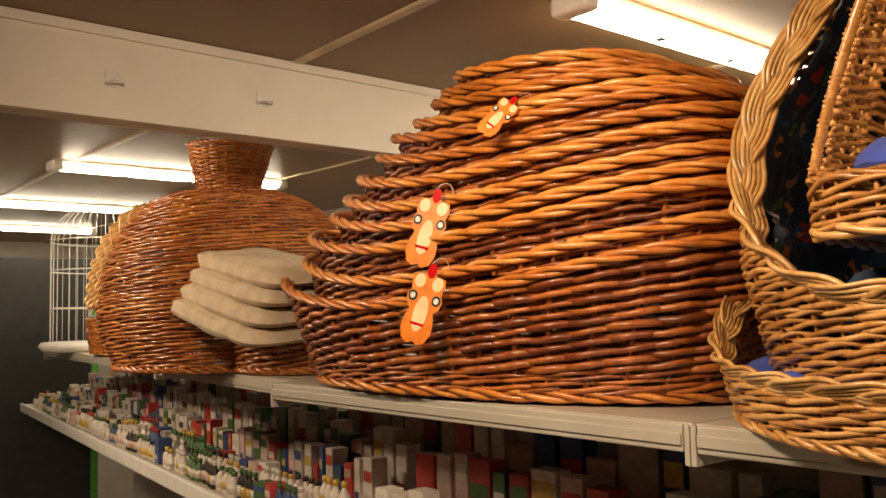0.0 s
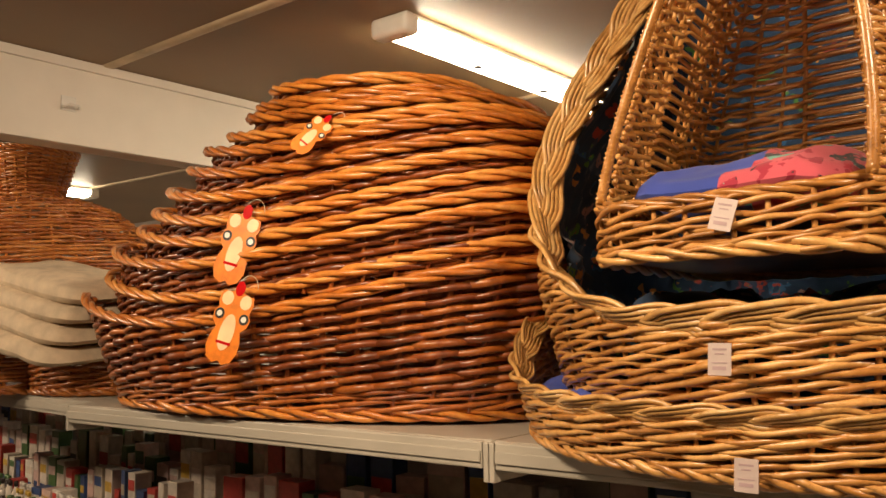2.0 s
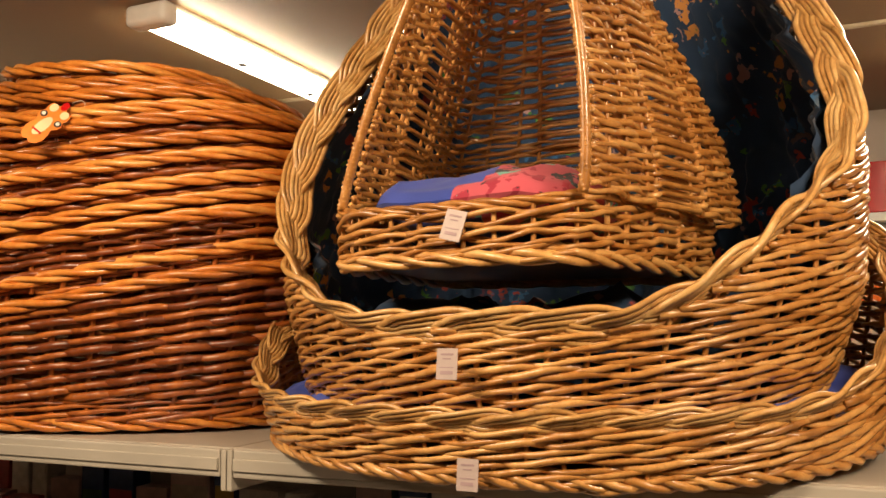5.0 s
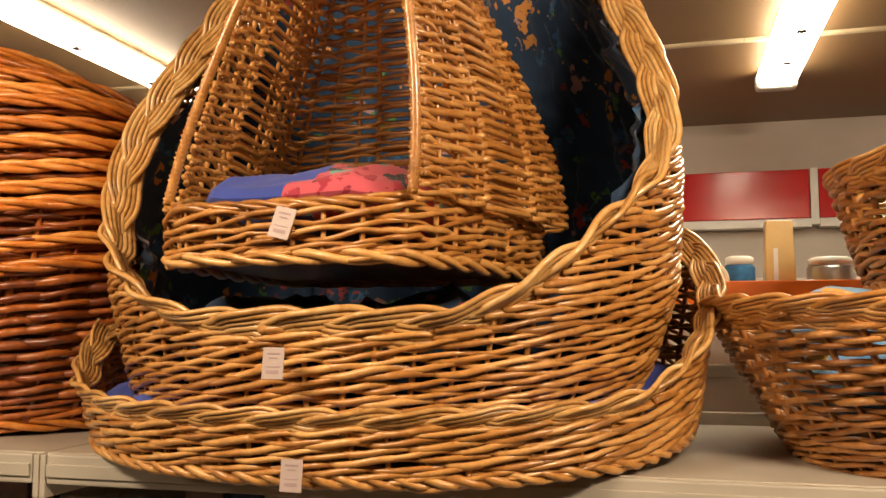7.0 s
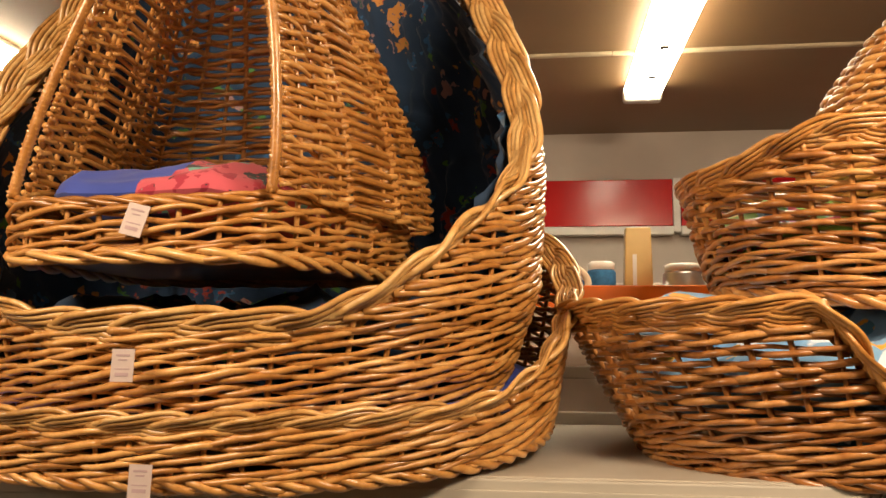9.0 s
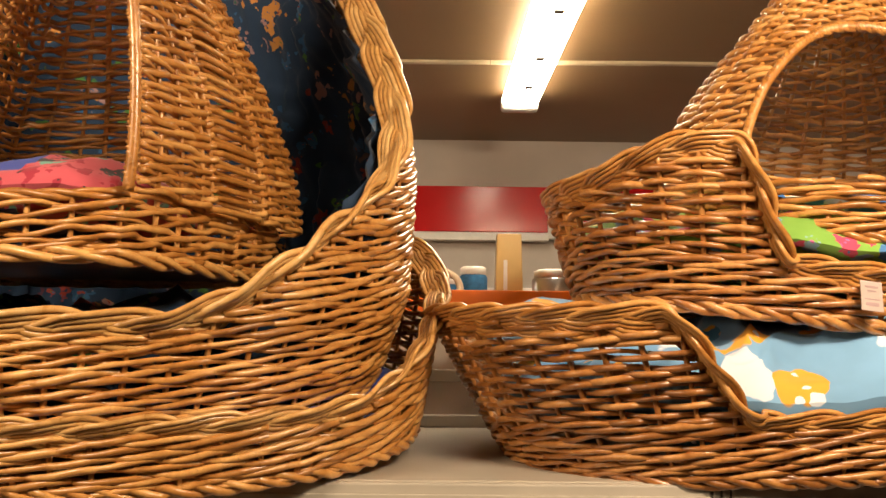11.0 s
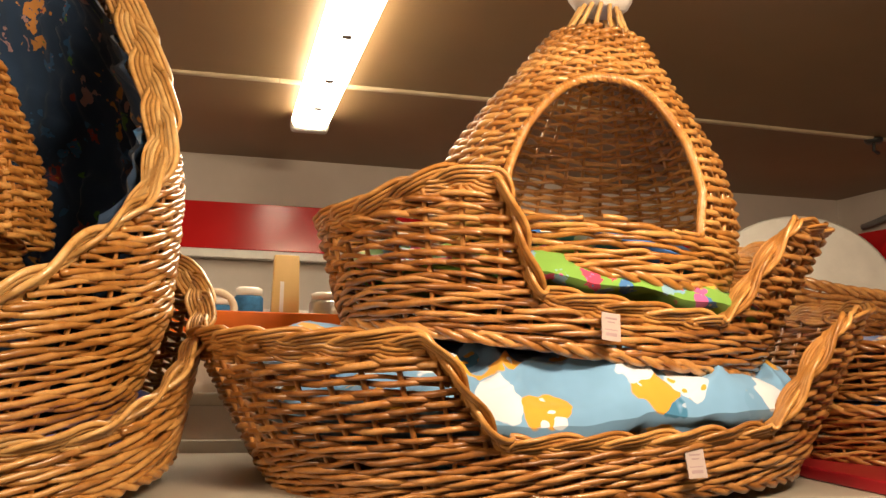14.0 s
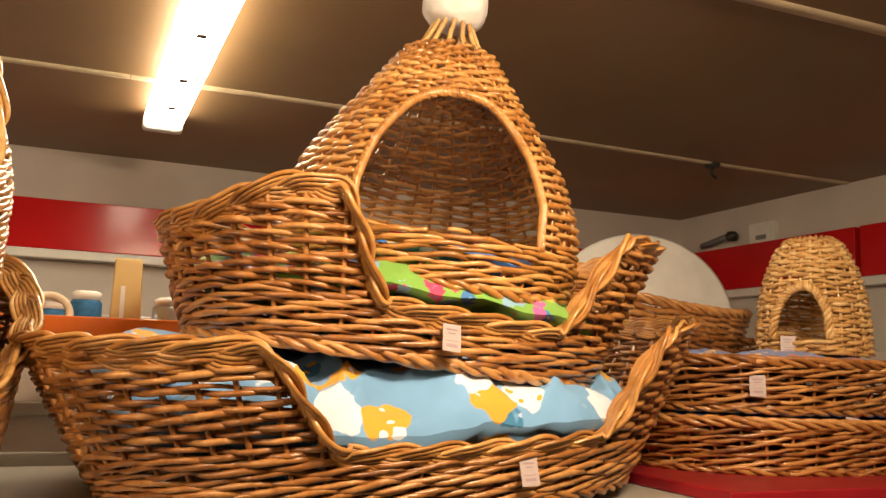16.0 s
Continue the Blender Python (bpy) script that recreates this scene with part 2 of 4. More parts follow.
# ---- baskets ----
class Shape:
    """The wall of a basket: an oval plan that swells or draws in with the height."""
    def __init__(self, a, b, power, swell, rim, lean=None, pivot=0.0, shear=0.0, flare=0.0):
        self.shear, self.flare = shear, flare
        self.a, self.b, self.power, self.swell, self.rim, self.lean, self.pivot = a, b, power, swell, rim, lean, pivot
        th = np.linspace(0, 2 * math.pi, 2001)
        x, y = self.plan(th)
        s = np.concatenate([[0], np.cumsum(np.hypot(np.diff(x), np.diff(y)))])
        self.length, self.th, self.s = s[-1], th, s / s[-1]

    def plan(self, th):
        c, s = np.cos(th), np.sin(th)
        e = 2.0 / self.power
        return self.a * np.sign(c) * np.abs(c) ** e, self.b * np.sign(s) * np.abs(s) ** e

    def angle(self, u):
        return np.interp(np.mod(u, 1.0), self.s, self.th)

    def at(self, th, h, out=0.0):
        x, y = self.plan(th)
        k = self.swell(h)
        n = np.stack([np.cos(th) / self.a, np.sin(th) / self.b, 0 * th], -1)
        n /= np.linalg.norm(n, axis=1)[:, None]
        p = np.stack([x * k, self.pivot + (y - self.pivot) * k, np.broadcast_to(h, th.shape)], -1)
        p[:, 0] = p[:, 0] * (1 + self.flare * (p[:, 1] / self.b + 1)) + self.shear * p[:, 2]
        if self.lean is not None:
            p = p + n * np.reshape(self.lean(h), (-1, 1))
        return p + n * np.reshape(out, (-1, 1)), n


def runs(mask):
    """Stretches of a ring where mask holds: (indices, whole ring?)."""
    m = len(mask)
    if mask.all():
        return [(np.arange(m), True)]
    if not mask.any():
        return []
    start = int(np.argmin(mask))
    order = (np.arange(m) + start) % m
    out, cur = [], []
    for i in order:
        if mask[i]:
            cur.append(i)
        elif cur:
            out.append((np.array(cur), False))
            cur = []
    if cur:
        out.append((np.array(cur), False))
    return out


def weave(sh, parent, material, rng, pitch=0.012, rod=0.0055, gap=0.05, amp=0.005, slant=0.0, opening=None, low=0.0, step=0.011, sides=6, follow=0.0, stakes=True, flat=1.0, high=None, period=2, stake_from=None):
    """Rods woven round upright stakes: before one and behind one (period 2), or before two and behind one (period 3)."""
    m = max(60, int(sh.length / step))
    u = np.arange(m) / m
    th = sh.angle(u)
    n = max(4, round(sh.length / gap / 6)) * 6
    rim = sh.rim(th)
    lowest = rim.min()
    top = (rim.max() if high is None else high)
    k, h = 0, low + pitch * 0.5
    while h < top:
        hk = h * (1 + follow * (rim / lowest - 1))
        hk = hk + 0.0020 * np.sin(th * rng.integers(2, 6) + rng.uniform(0, 6)) + 0.0010 * np.sin(th * rng.integers(9, 19) + rng.uniform(0, 6))
        ok = hk < rim - rod * 0.5
        if opening is not None:
            ok &= ~opening(th, hk)
        ph = 2 * math.pi * ((u * n + k) / period + (0.5 if period == 3 else 0.0)) + 0.22 * np.sin(7 * th + k) + rng.normal(0, 0.10)
        g = np.cos(ph)
        out = amp * g if period == 2 else amp * 1.1 * np.tanh(1.8 * (g + 0.4))
        rr = rod * rng.uniform(0.82, 1.12) * (1 + 0.13 * np.sin(th * rng.integers(3, 9) + rng.uniform(0, 6))) * (0.95 + 0.07 * g)
        lift = slant * rng.uniform(0.7, 1.25) * np.sin(ph)
        p, nor = sh.at(th, hk + lift, out + rng.normal(0, 0.0009, m).cumsum() * 0.05)
        for idx, closed in runs(ok):
            if len(idx) > 3:
                Tubes().add(p[idx], rr[idx], nor[idx], sides, closed, flat).make("willow_strand", material, parent)
        k += 1
        h += pitch * rng.uniform(0.92, 1.08)
    if stakes:
        for i in range(n):
            t0 = float(sh.angle((i + rng.normal(0, 0.04)) / n))
            hs = np.linspace(low if stake_from is None else stake_from, float(sh.rim(np.array([t0]))[0]), 26)
            tt = np.full(26, t0)
            p, nor = sh.at(tt, hs, 0)
            ok = np.ones(26, bool) if opening is None else ~opening(tt, hs)
            cur = []
            for q in range(27):
                if q < 26 and ok[q]:
                    cur.append(q)
                elif cur:
                    if q < 26:
                        cur = cur[:-2]
                    if len(cur) > 2:
                        Tubes().add(p[cur], rod * rng.uniform(0.75, 0.95), nor[cur] * 0 + (0.3, 0.5, 0.81), 5).make("stake", material, parent)
                    cur = []


def ring_curve(sh, count=600, drop=0.0, th0=None, fn=None):
    th = np.linspace(0, 2 * math.pi, 3000, endpoint=False)
    h = (fn or sh.rim)(th) - drop
    p, nor = sh.at(th, h)
    d = np.linalg.norm(np.roll(p, -1, 0) - p, axis=1)
    s = np.concatenate([[0], np.cumsum(d)])
    want = np.linspace(0, s[-1], count, endpoint=False)
    pp = np.stack([np.interp(want, s, np.append(p[:, i], p[0, i])) for i in range(3)], -1)
    nn = np.stack([np.interp(want, s, np.append(nor[:, i], nor[0, i])) for i in range(3)], -1)
    return pp, nn, s[-1]


def rope(curve, parent, material, name="rim", rods=3, radius=0.006, turn=0.07, spread=0.006, closed=True, label="", sides=6):
    """A border of rods laid round one another."""
    p, nor, length = curve
    m = len(p)
    t = np.gradient(p, axis=0)
    t /= np.linalg.norm(t, axis=1)[:, None]
    up = np.cross(t, nor)
    up /= np.linalg.norm(up, axis=1)[:, None]
    s = np.arange(m) / m
    tb = Tubes()
    for j in range(rods):
        a = 2 * math.pi * (s * max(1, round(length / turn)) + j / rods)
        q = p + spread * (np.cos(a)[:, None] * nor + np.sin(a)[:, None] * up)
        tb.add(q, radius * (1 + 0.12 * np.sin(a * 0.37 + j)), nor, sides, closed)
    return tb.make(name, material, parent, label)


def plait(curve, parent, material, name="rim", rods=3, radius=0.0042, width=0.02, thick=0.009, turn=0.12, closed=True, label="", lay=0.6, sides=6):
    """A three-strand plait, each strand of several rods side by side; lay tips it from upright to flat."""
    p, nor, length = curve
    m = len(p)
    t = np.gradient(p, axis=0)
    t /= np.linalg.norm(t, axis=1)[:, None]
    up = np.cross(t, nor)
    up /= np.linalg.norm(up, axis=1)[:, None]
    up *= np.sign(up[:, 2:3].mean() + 1e-9)
    tip = (lay + 0.75 * np.abs(t[:, 2:3]))
    wide = up * np.cos(tip) + nor * np.sin(tip)
    deep = nor * np.cos(tip) - up * np.sin(tip)
    s = np.arange(m) / m
    n = max(1, round(length / turn))
    tb = Tubes()
    for j in range(3):
        for r in range(rods):
            off = (r - (rods - 1) / 2) * radius * 1.75
            a = 2 * math.pi * (s * n + j / 3)
            w = width * 1.03 * np.tanh(1.8 * np.sin(a)) + off
            d = thick * np.sin(2 * a) + 0.25 * off * np.cos(a)
            tb.add(p + w[:, None] * wide + d[:, None] * deep, radius * (1 + 0.15 * np.sin(a * 0.21 + 2 * r + j)), nor, sides, closed)
    return tb.make(name, material, parent, label)


def base_plate(sh, parent, material, thick=0.008):
    th = np.linspace(0, 2 * math.pi, 64, endpoint=False)
    lo, _ = sh.at(th, 0.002)
    verts = [tuple(v) for v in lo * (0.98, 0.98, 1)] + [(v[0] * 0.98, v[1] * 0.98, v[2] + thick) for v in lo]
    faces = [list(range(63, -1, -1)), list(range(64, 128))] + [(i, (i + 1) % 64, 64 + (i + 1) % 64, 64 + i) for i in range(64)]
    return mesh_object("base", verts, faces, material, parent, smooth=False)


def smooth(x):
    x = np.clip(x, 0, 1)
    return x * x * (3 - 2 * x)


def away(th, t0):
    """Angle between th and t0, 0 to pi."""
    return np.abs(np.mod(th - t0 + math.pi, 2 * math.pi) - math.pi)


def cushion(name, a, b, thick, m, material, label, seed=0, power=2.6, puff=0.6, wrinkle=0.012, folds=0.0, category="cushion", nu=120, nr=34, group="", prints=(), paint=None):
    """A stuffed pad with creases and sags; paint(x, y) picks the printed cloth of each patch."""
    rng = np.random.default_rng(seed)
    ox, oy = rng.uniform(0, 50, 2)
    verts, faces = [], []
    for side in (1, -1):
        for i in range(nr + 1):
            r = i / nr
            for j in range(nu):
                t = 2 * math.pi * j / nu
                c, s = math.cos(t), math.sin(t)
                e = 2 / power
                x, y = a * r * math.copysign(abs(c) ** e, c), b * r * math.copysign(abs(s) ** e, s)
                z = thick * (1 - r ** 4) ** puff
                w = noise.noise((x * 9 + ox, y * 9 + oy, 0.3)) + 0.55 * noise.noise((x * 22 + oy, y * 22 + ox, 2.3)) - 1.6 * abs(noise.noise((x * 8 + oy, y * 5, 7.7))) ** 0.6
                if folds:
                    bend = 0.6 * noise.noise((x * 5, y * 5 + oy, 4.1))
                    w += folds * (1 - min(1, 3.2 * abs(noise.noise((x * 11 + bend, y * 4 + z * 9 + ox, 1.9))))) ** 2
                verts.append((x, y, side * z * (1 if side > 0 else 0.5) + w * wrinkle * min(1, (1 - r) * 5 + 0.3)))
    per = (nr + 1) * nu
    for side in (0, 1):
        for i in range(nr):
            for j in range(nu):
                q = [side * per + i * nu + j, side * per + i * nu + (j + 1) % nu, side * per + (i + 1) * nu + (j + 1) % nu, side * per + (i + 1) * nu + j]
                faces.append(q if side else q[::-1])
    ob = mesh_object(name, verts, faces, material)
    ob.matrix_basis = m
    for extra in prints:
        ob.data.materials.append(extra)
    if paint:
        for p in ob.data.polygons:
            c = p.center
            p.material_index = paint(c.x, c.y, c.z)
    return tagged(ob, label, category, group)


def price_sticker(m, label="small white double price sticker with faint print", w=0.027, h=0.036):
    ob = thing("price_sticker", m, label, "price tag", "price stickers on the baskets")
    box("paper", (-w / 2, -0.0006, -h / 2), (w / 2, 0.0006, h / 2), PAPER, ob, bevel=0)
    for z, ww, hh in ((0.011, 0.62, 0.0022), (0.006, 0.4, 0.0016), (-0.004, 0.7, 0.0012), (-0.010, 0.6, 0.004)):
        box("print_bar", (-w * ww / 2, -0.0010, z * h / 0.036 - hh / 2), (w * ww / 2, -0.0006, z * h / 0.036 + hh / 2), INK, ob, bevel=0)
    return ob


def hang_tag(m, label="orange animal-shaped cardboard hang tag on a loop", size=1.0):
    ob = thing("hang_tag", m, label, "hang tag", "orange hang tags")
    def disc(name, cx, cz, rx, rz, y, material, text=""):
        bm = bmesh.new()
        bmesh.ops.create_circle(bm, cap_ends=True, radius=1, segments=18)
        up = bmesh.ops.extrude_face_region(bm, geom=bm.faces[:])
        for v in up["geom"]:
            if isinstance(v, bmesh.types.BMVert):
                v.co.z += 1
        for v in bm.verts:
            x, z, d = v.co.x, v.co.y, v.co.z
            v.co = Vector(((cx + rx * x) * size, y - 0.0008 * d, (cz + rz * z) * size))
        bmesh.ops.recalc_face_normals(bm, faces=bm.faces[:])
        return part(name, bm, material, ob, text)
    half = [(0.0, 0.078), (0.012, 0.062), (0.030, 0.060), (0.034, 0.044), (0.030, 0.030), (0.036, 0.018), (0.033, 0.004), (0.024, -0.006), (0.030, -0.024), (0.031, -0.044), (0.024, -0.062), (0.010, -0.070), (0.0, -0.064)]
    ring = half + [(-x, z) for x, z in reversed(half[1:-1])]
    bm = bmesh.new()
    f = bm.faces.new([bm.verts.new((x * size, 0, z * size)) for x, z in ring])
    up = bmesh.ops.extrude_face_region(bm, geom=[f])
    for v in up["geom"]:
        if isinstance(v, bmesh.types.BMVert):
            v.co.y += 0.0016
    bmesh.ops.recalc_face_normals(bm, faces=bm.faces[:])
    part("card", bm, TAGM, ob)
    disc("tuft", 0.0, 0.070, 0.009, 0.014, -0.0002, REDM, "red tuft")
    disc("face_patch", 0.0, -0.012, 0.014, 0.034, -0.0002, TAGPALE, "cream patch")
    for s in (-1, 1):
        disc("ear_patch", s * 0.018, 0.048, 0.011, 0.013, -0.0002, TAGPALE, "cream ear patch")
        disc("dark_spot", s * 0.024, 0.018, 0.009, 0.010, -0.0002, BLACK, "dark ring")
        disc("pale_spot", s * 0.024, 0.018, 0.005, 0.0055, -0.0012, WHITE, "pale dot")
    box("print_bar", (-0.014 * size, -0.0016, -0.034 * size), (0.014 * size, -0.0011, -0.029 * size), REDM, ob, bevel=0)
    a = np.linspace(0.3, 2.6, 14)
    Tubes().add(np.stack([0.02 * size * np.cos(a) + 0.012, 0 * a + 0.002, 0.068 * size + 0.03 * np.sin(a)], -1), 0.0008, (0, 1, 0), 4).make("string", FLEECE, ob)
    return ob

# ---- the room ----
CEIL_Z, SHELF_Z, FRONT_Y, BACK_Y = 2.77, 1.827, 1.108, 1.70


def setting(name, lo, hi, material, label="", bevel=0.0):
    return tagged(box(name, lo, hi, material, None, label, bevel), label, kind="structure")


setting("floor", (-9.2, -3.2, -0.1), (3.1, 3.7, 0), FLOORM)
setting("ceiling", (-9.2, -3.2, CEIL_Z), (3.1, 3.7, CEIL_Z + 0.1), CEIL)
setting("wall_north", (-9.2, 3.5, 0), (3.1, 3.7, CEIL_Z), WALLM)
setting("wall_east", (2.94, -3.0, 0), (3.14, 3.5, CEIL_Z), WALLM)
setting("wall_south", (-9.2, -3.2, 0), (3.1, -3.0, CEIL_Z), WALLM)
setting("wall_west", (-9.4, -3.2, 0), (-9.2, 3.7, CEIL_Z), WALLM)
beam = setting("ceiling_beam", (-2.37, -3.0, 2.522), (-2.29, 3.5, CEIL_Z), BEAMM, bevel=0.006)
tagged(setting("trim", (-2.29, -3.0, 2.742), (-2.278, 3.5, 2.768), BEAMM), kind="structure")
tagged(setting("trim", (-2.29, -3.0, 2.524), (-2.281, 3.5, 2.545), BEAMM), kind="structure")
for y, w in ((1.35, 0.036), (2.47, 0.028), (0.23, 0.036), (-0.9, 0.036), (-2.0, 0.036)):
    for x0, x1 in ((-9.1, -2.38), (-2.28, 0.3), (0.302, 1.86), (1.862, 2.93)):
        bm = bmesh.new()
        n = 14
        rows = []
        for i in range(n + 1):
            x = x0 + (x1 - x0) * i / n
            yy = y + 0.012 * math.sin(x * 2.1 + y)
            rows.append([bm.verts.new((x, yy + s * w / 2, z)) for s, z in ((-1, CEIL_Z), (-0.8, CEIL_Z - 0.006), (0.8, CEIL_Z - 0.006), (1, CEIL_Z))])
        for r0, r1 in zip(rows, rows[1:]):
            for k in range(3):
                bm.faces.new((r0[k], r0[k + 1], r1[k + 1], r1[k]))
        tagged(part("trim", bm, BATTEN, smooth=True), "thin cream batten over a ceiling board joint", kind="structure")

# small hook plates on the beam
for y, z in ((0.8, 2.62), (1.24, 2.63), (2.02, 2.655)):
    hk = thing("beam_hook", pose(-2.29, y, z), "small white plastic hook plate on the white beam", "hook", "hooks on the beam")
    box("plate", (0, -0.022, -0.012), (0.004, 0.022, 0.03), WHITE, hk)
    Tubes().add([(0.004, -0.02, -0.002), (0.02, -0.02, -0.006), (0.03, -0.016, 0.0), (0.03, 0.016, 0.0), (0.02, 0.02, -0.006), (0.004, 0.02, -0.002)], 0.003).make("hook", WHITE, hk)


def ceiling_lamp(x, y0, y1, label="long white fluorescent ceiling lamp with lit diffuser"):
    ob = thing("ceiling_lamp", pose(x, (y0 + y1) / 2, CEIL_Z), label, "ceiling lamp", "fluorescent ceiling lamps")
    h = (y1 - y0) / 2
    box("body", (-0.055, -h, -0.03), (0.055, h, 0.0), WHITE, ob, bevel=0.004)
    verts, faces, n = [], [], 10
    for yy in (-h + 0.035, h - 0.035):
        for i in range(n + 1):
            a = math.pi * i / n
            c, s = math.cos(a), math.sin(a)
            verts.append((0.058 * math.copysign(abs(c) ** 0.6, c), yy, -0.016 - 0.032 * abs(s) ** 0.6))
    for i in range(n):
        faces.append((i, i + 1, n + 2 + i, n + 1 + i))
    faces += [list(range(n, -1, -1)), list(range(n + 1, 2 * n + 2))]
    mesh_object("diffuser", verts, faces, TUBE, ob, "glowing opal diffuser")
    for s in (-1, 1):
        bm = box_bm((-0.061, h - 0.045 if s > 0 else -h - 0.01, -0.054), (0.061, h + 0.01 if s > 0 else -h + 0.045, -0.0005), 0.018, 4)
        part("end_cap", bm, WHITE, ob, "", True)
    for yy in (-h * 0.42, 0.0 + h * 0.12, h * 0.55):
        box("clip", (-0.011, yy - 0.012, -0.051), (0.011, yy + 0.012, -0.0475), GREYM, ob, "grey retaining clip", 0.001)
    return ob


for x in (-1.38, 0.42):
    ceiling_lamp(x, 1.58, 2.84)
# out-of-view lamp, added to light the left goods, fleece pads and dome
ceiling_lamp(-3.5, -0.7, 0.56)
for x in (-4.4, -6.0, -7.6):
    ceiling_lamp(x, 1.24, 2.5)

def fill_lamp(x, y, power):
    """An unseen warm fill lamp added over the aisle, turned to the display shelf."""
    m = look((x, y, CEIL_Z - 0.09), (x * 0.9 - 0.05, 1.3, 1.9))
    ob = thing("fill_lamp", m, "unseen warm fill lamp added over the aisle", "ceiling lamp", "aisle reflector lamps")
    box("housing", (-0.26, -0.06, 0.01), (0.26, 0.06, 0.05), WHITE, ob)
    li = bpy.data.lights.new("aisle_fill", "AREA")
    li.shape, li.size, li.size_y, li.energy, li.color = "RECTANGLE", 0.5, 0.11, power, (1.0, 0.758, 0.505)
    lo = new("aisle_fill", li)
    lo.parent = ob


# four unseen fills, added to brighten the display front from left to right
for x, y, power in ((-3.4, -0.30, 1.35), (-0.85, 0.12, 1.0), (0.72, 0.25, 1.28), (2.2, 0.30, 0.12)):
    fill_lamp(x, y, FRONT_FILL * power)

# red fascia panels on the two far walls
def fascia(lo, hi, divider):
    ob = thing("red_fascia", pose(*[(a + b) / 2 for a, b in zip(lo, hi)]), "glossy red fascia panel above the wall shelves", "panel", "red fascia panels")
    d = [(b - a) / 2 for a, b in zip(lo, hi)]
    box("panel", [-v for v in d], d, REDM, ob)
    dd = list(d)
    dd[2] = 0.016
    bm = box_bm((-d[0] - 0.002, -d[1] - 0.012, -d[2] - 0.034), (d[0] + 0.002, d[1] + 0.002, -d[2] - 0.002), 0.003)
    part("lower_trim", bm, WHITE, ob, "white edge strip")
    return ob


xs = [-2.1, -1.2, -0.3, 0.61, 1.51, 2.41, 2.93]
for a, b in zip(xs, xs[1:]):
    fascia((a + 0.016, 3.44, 2.394), (b - 0.016, 3.49, 2.574), True)
    dv = tagged(box("divider", (b - 0.014, 3.436, 2.37), (b + 0.014, 3.495, 2.578), WHITE), "white upright strip between red panels", "strip", "strips between red panels")
for y in (-0.6, 0.4, 1.4, 2.4):
    fascia((2.885, y + 0.012, 2.394), (2.935, y + 0.988 if y < 2 else 3.42, 2.584), False)

# ---- wall shelving beyond the display shelf ----
unit = thing("wall_shelf", pose(0, 0, 0), "pale shelf board with grey backing on the far shelving", "shelf")
box("back_panel", (-2.1, 1.95, 2.037), (2.7, 1.97, 2.10), PANELM, unit)
box("front_panel", (-2.1, 1.806, 1.0), (2.7, 1.82, 2.011), PANELM, unit, "pale grey metal panel")
box("board", (-2.1, 1.80, 2.012), (2.7, 1.95, 2.036), SHELFM, unit)
box("lower_strip", (-2.1, 1.785, 1.905), (2.7, 1.8055, 1.93), SHELFM, unit)
tray = thing("orange_tray", pose(0.26, 1.84, 2.037), "orange plastic display tray on the far shelf", "tray")
box("front", (-0.5, -0.02, 0), (0.28, -0.012, 0.052), ORANGE, tray)
box("bottom", (-0.5, -0.012, 0), (0.28, 0.1, 0.006), ORANGE, tray)
box("side", (-0.5, -0.012, 0.006), (-0.492, 0.1, 0.052), ORANGE, tray)
box("side", (0.272, -0.012, 0.006), (0.28, 0.1, 0.052), ORANGE, tray)
box("divider", (-0.1, -0.012, 0.006), (-0.092, 0.1, 0.05), ORANGE, tray)
yb = thing("yellow_carton", pose(0.302, 1.862, 2.043), "tall tan glossy carton standing in the orange tray", "carton")
bm = box_bm((-0.03, -0.012, 0), (0.03, 0.03, 0.165), 0.003)
for v in bm.verts:
    v.co.x *= 1 - 0.16 * v.co.z / 0.165
part("carton", bm, YELLOW, yb)
# gloss highlight painted on the carton as a thin white strip
box("gloss_strip", (-0.012, -0.0128, 0.02), (-0.004, -0.012, 0.11), WHITE, yb, "pale strip painted on as a gloss highlight", 0)

# goods behind the tray
for i, (x, hgt, rad, colr) in enumerate(((0.10, 0.085, 0.03, 0), (0.17, 0.07, 0.035, 1), (0.23, 0.095, 0.03, 1), (0.40, 0.09, 0.045, 2), (0.50, 0.09, 0.04, 2), (0.0, 0.09, 0.035, 1))):
    mat = (WHITE, C_DEEP, STEEL)[colr]
    j = thing("jar", pose(x, 1.90, 2.043), ("white", "dark blue", "silver")[colr] + " jar on the far shelf behind the tray", "jar")
    lathe("body", [(rad * 0.92, 0), (rad, 0.006), (rad, hgt * 0.8), (rad * 0.86, hgt * 0.86)], mat, j)
    lathe("lid", [(rad * 0.9, hgt * 0.86), (rad * 0.92, hgt), (rad * 0.7, hgt + 0.004)], WHITE, j, "pale lid")
roll = thing("tape_roll", pose(0.17, 1.86, 2.10, 70, 10, 25), "cream coil lying on the goods of the far shelf", "roll")
a = np.linspace(0, 2 * math.pi, 40, endpoint=False)
Tubes().add(np.stack([0.035 * np.cos(a), 0.03 * np.sin(a), 0 * a], -1), 0.008, None, 8, True).make("ring", FLEECE, roll)
box("flap", (-0.05, -0.03, -0.012), (0.04, -0.022, 0.012), FLEECE, roll)

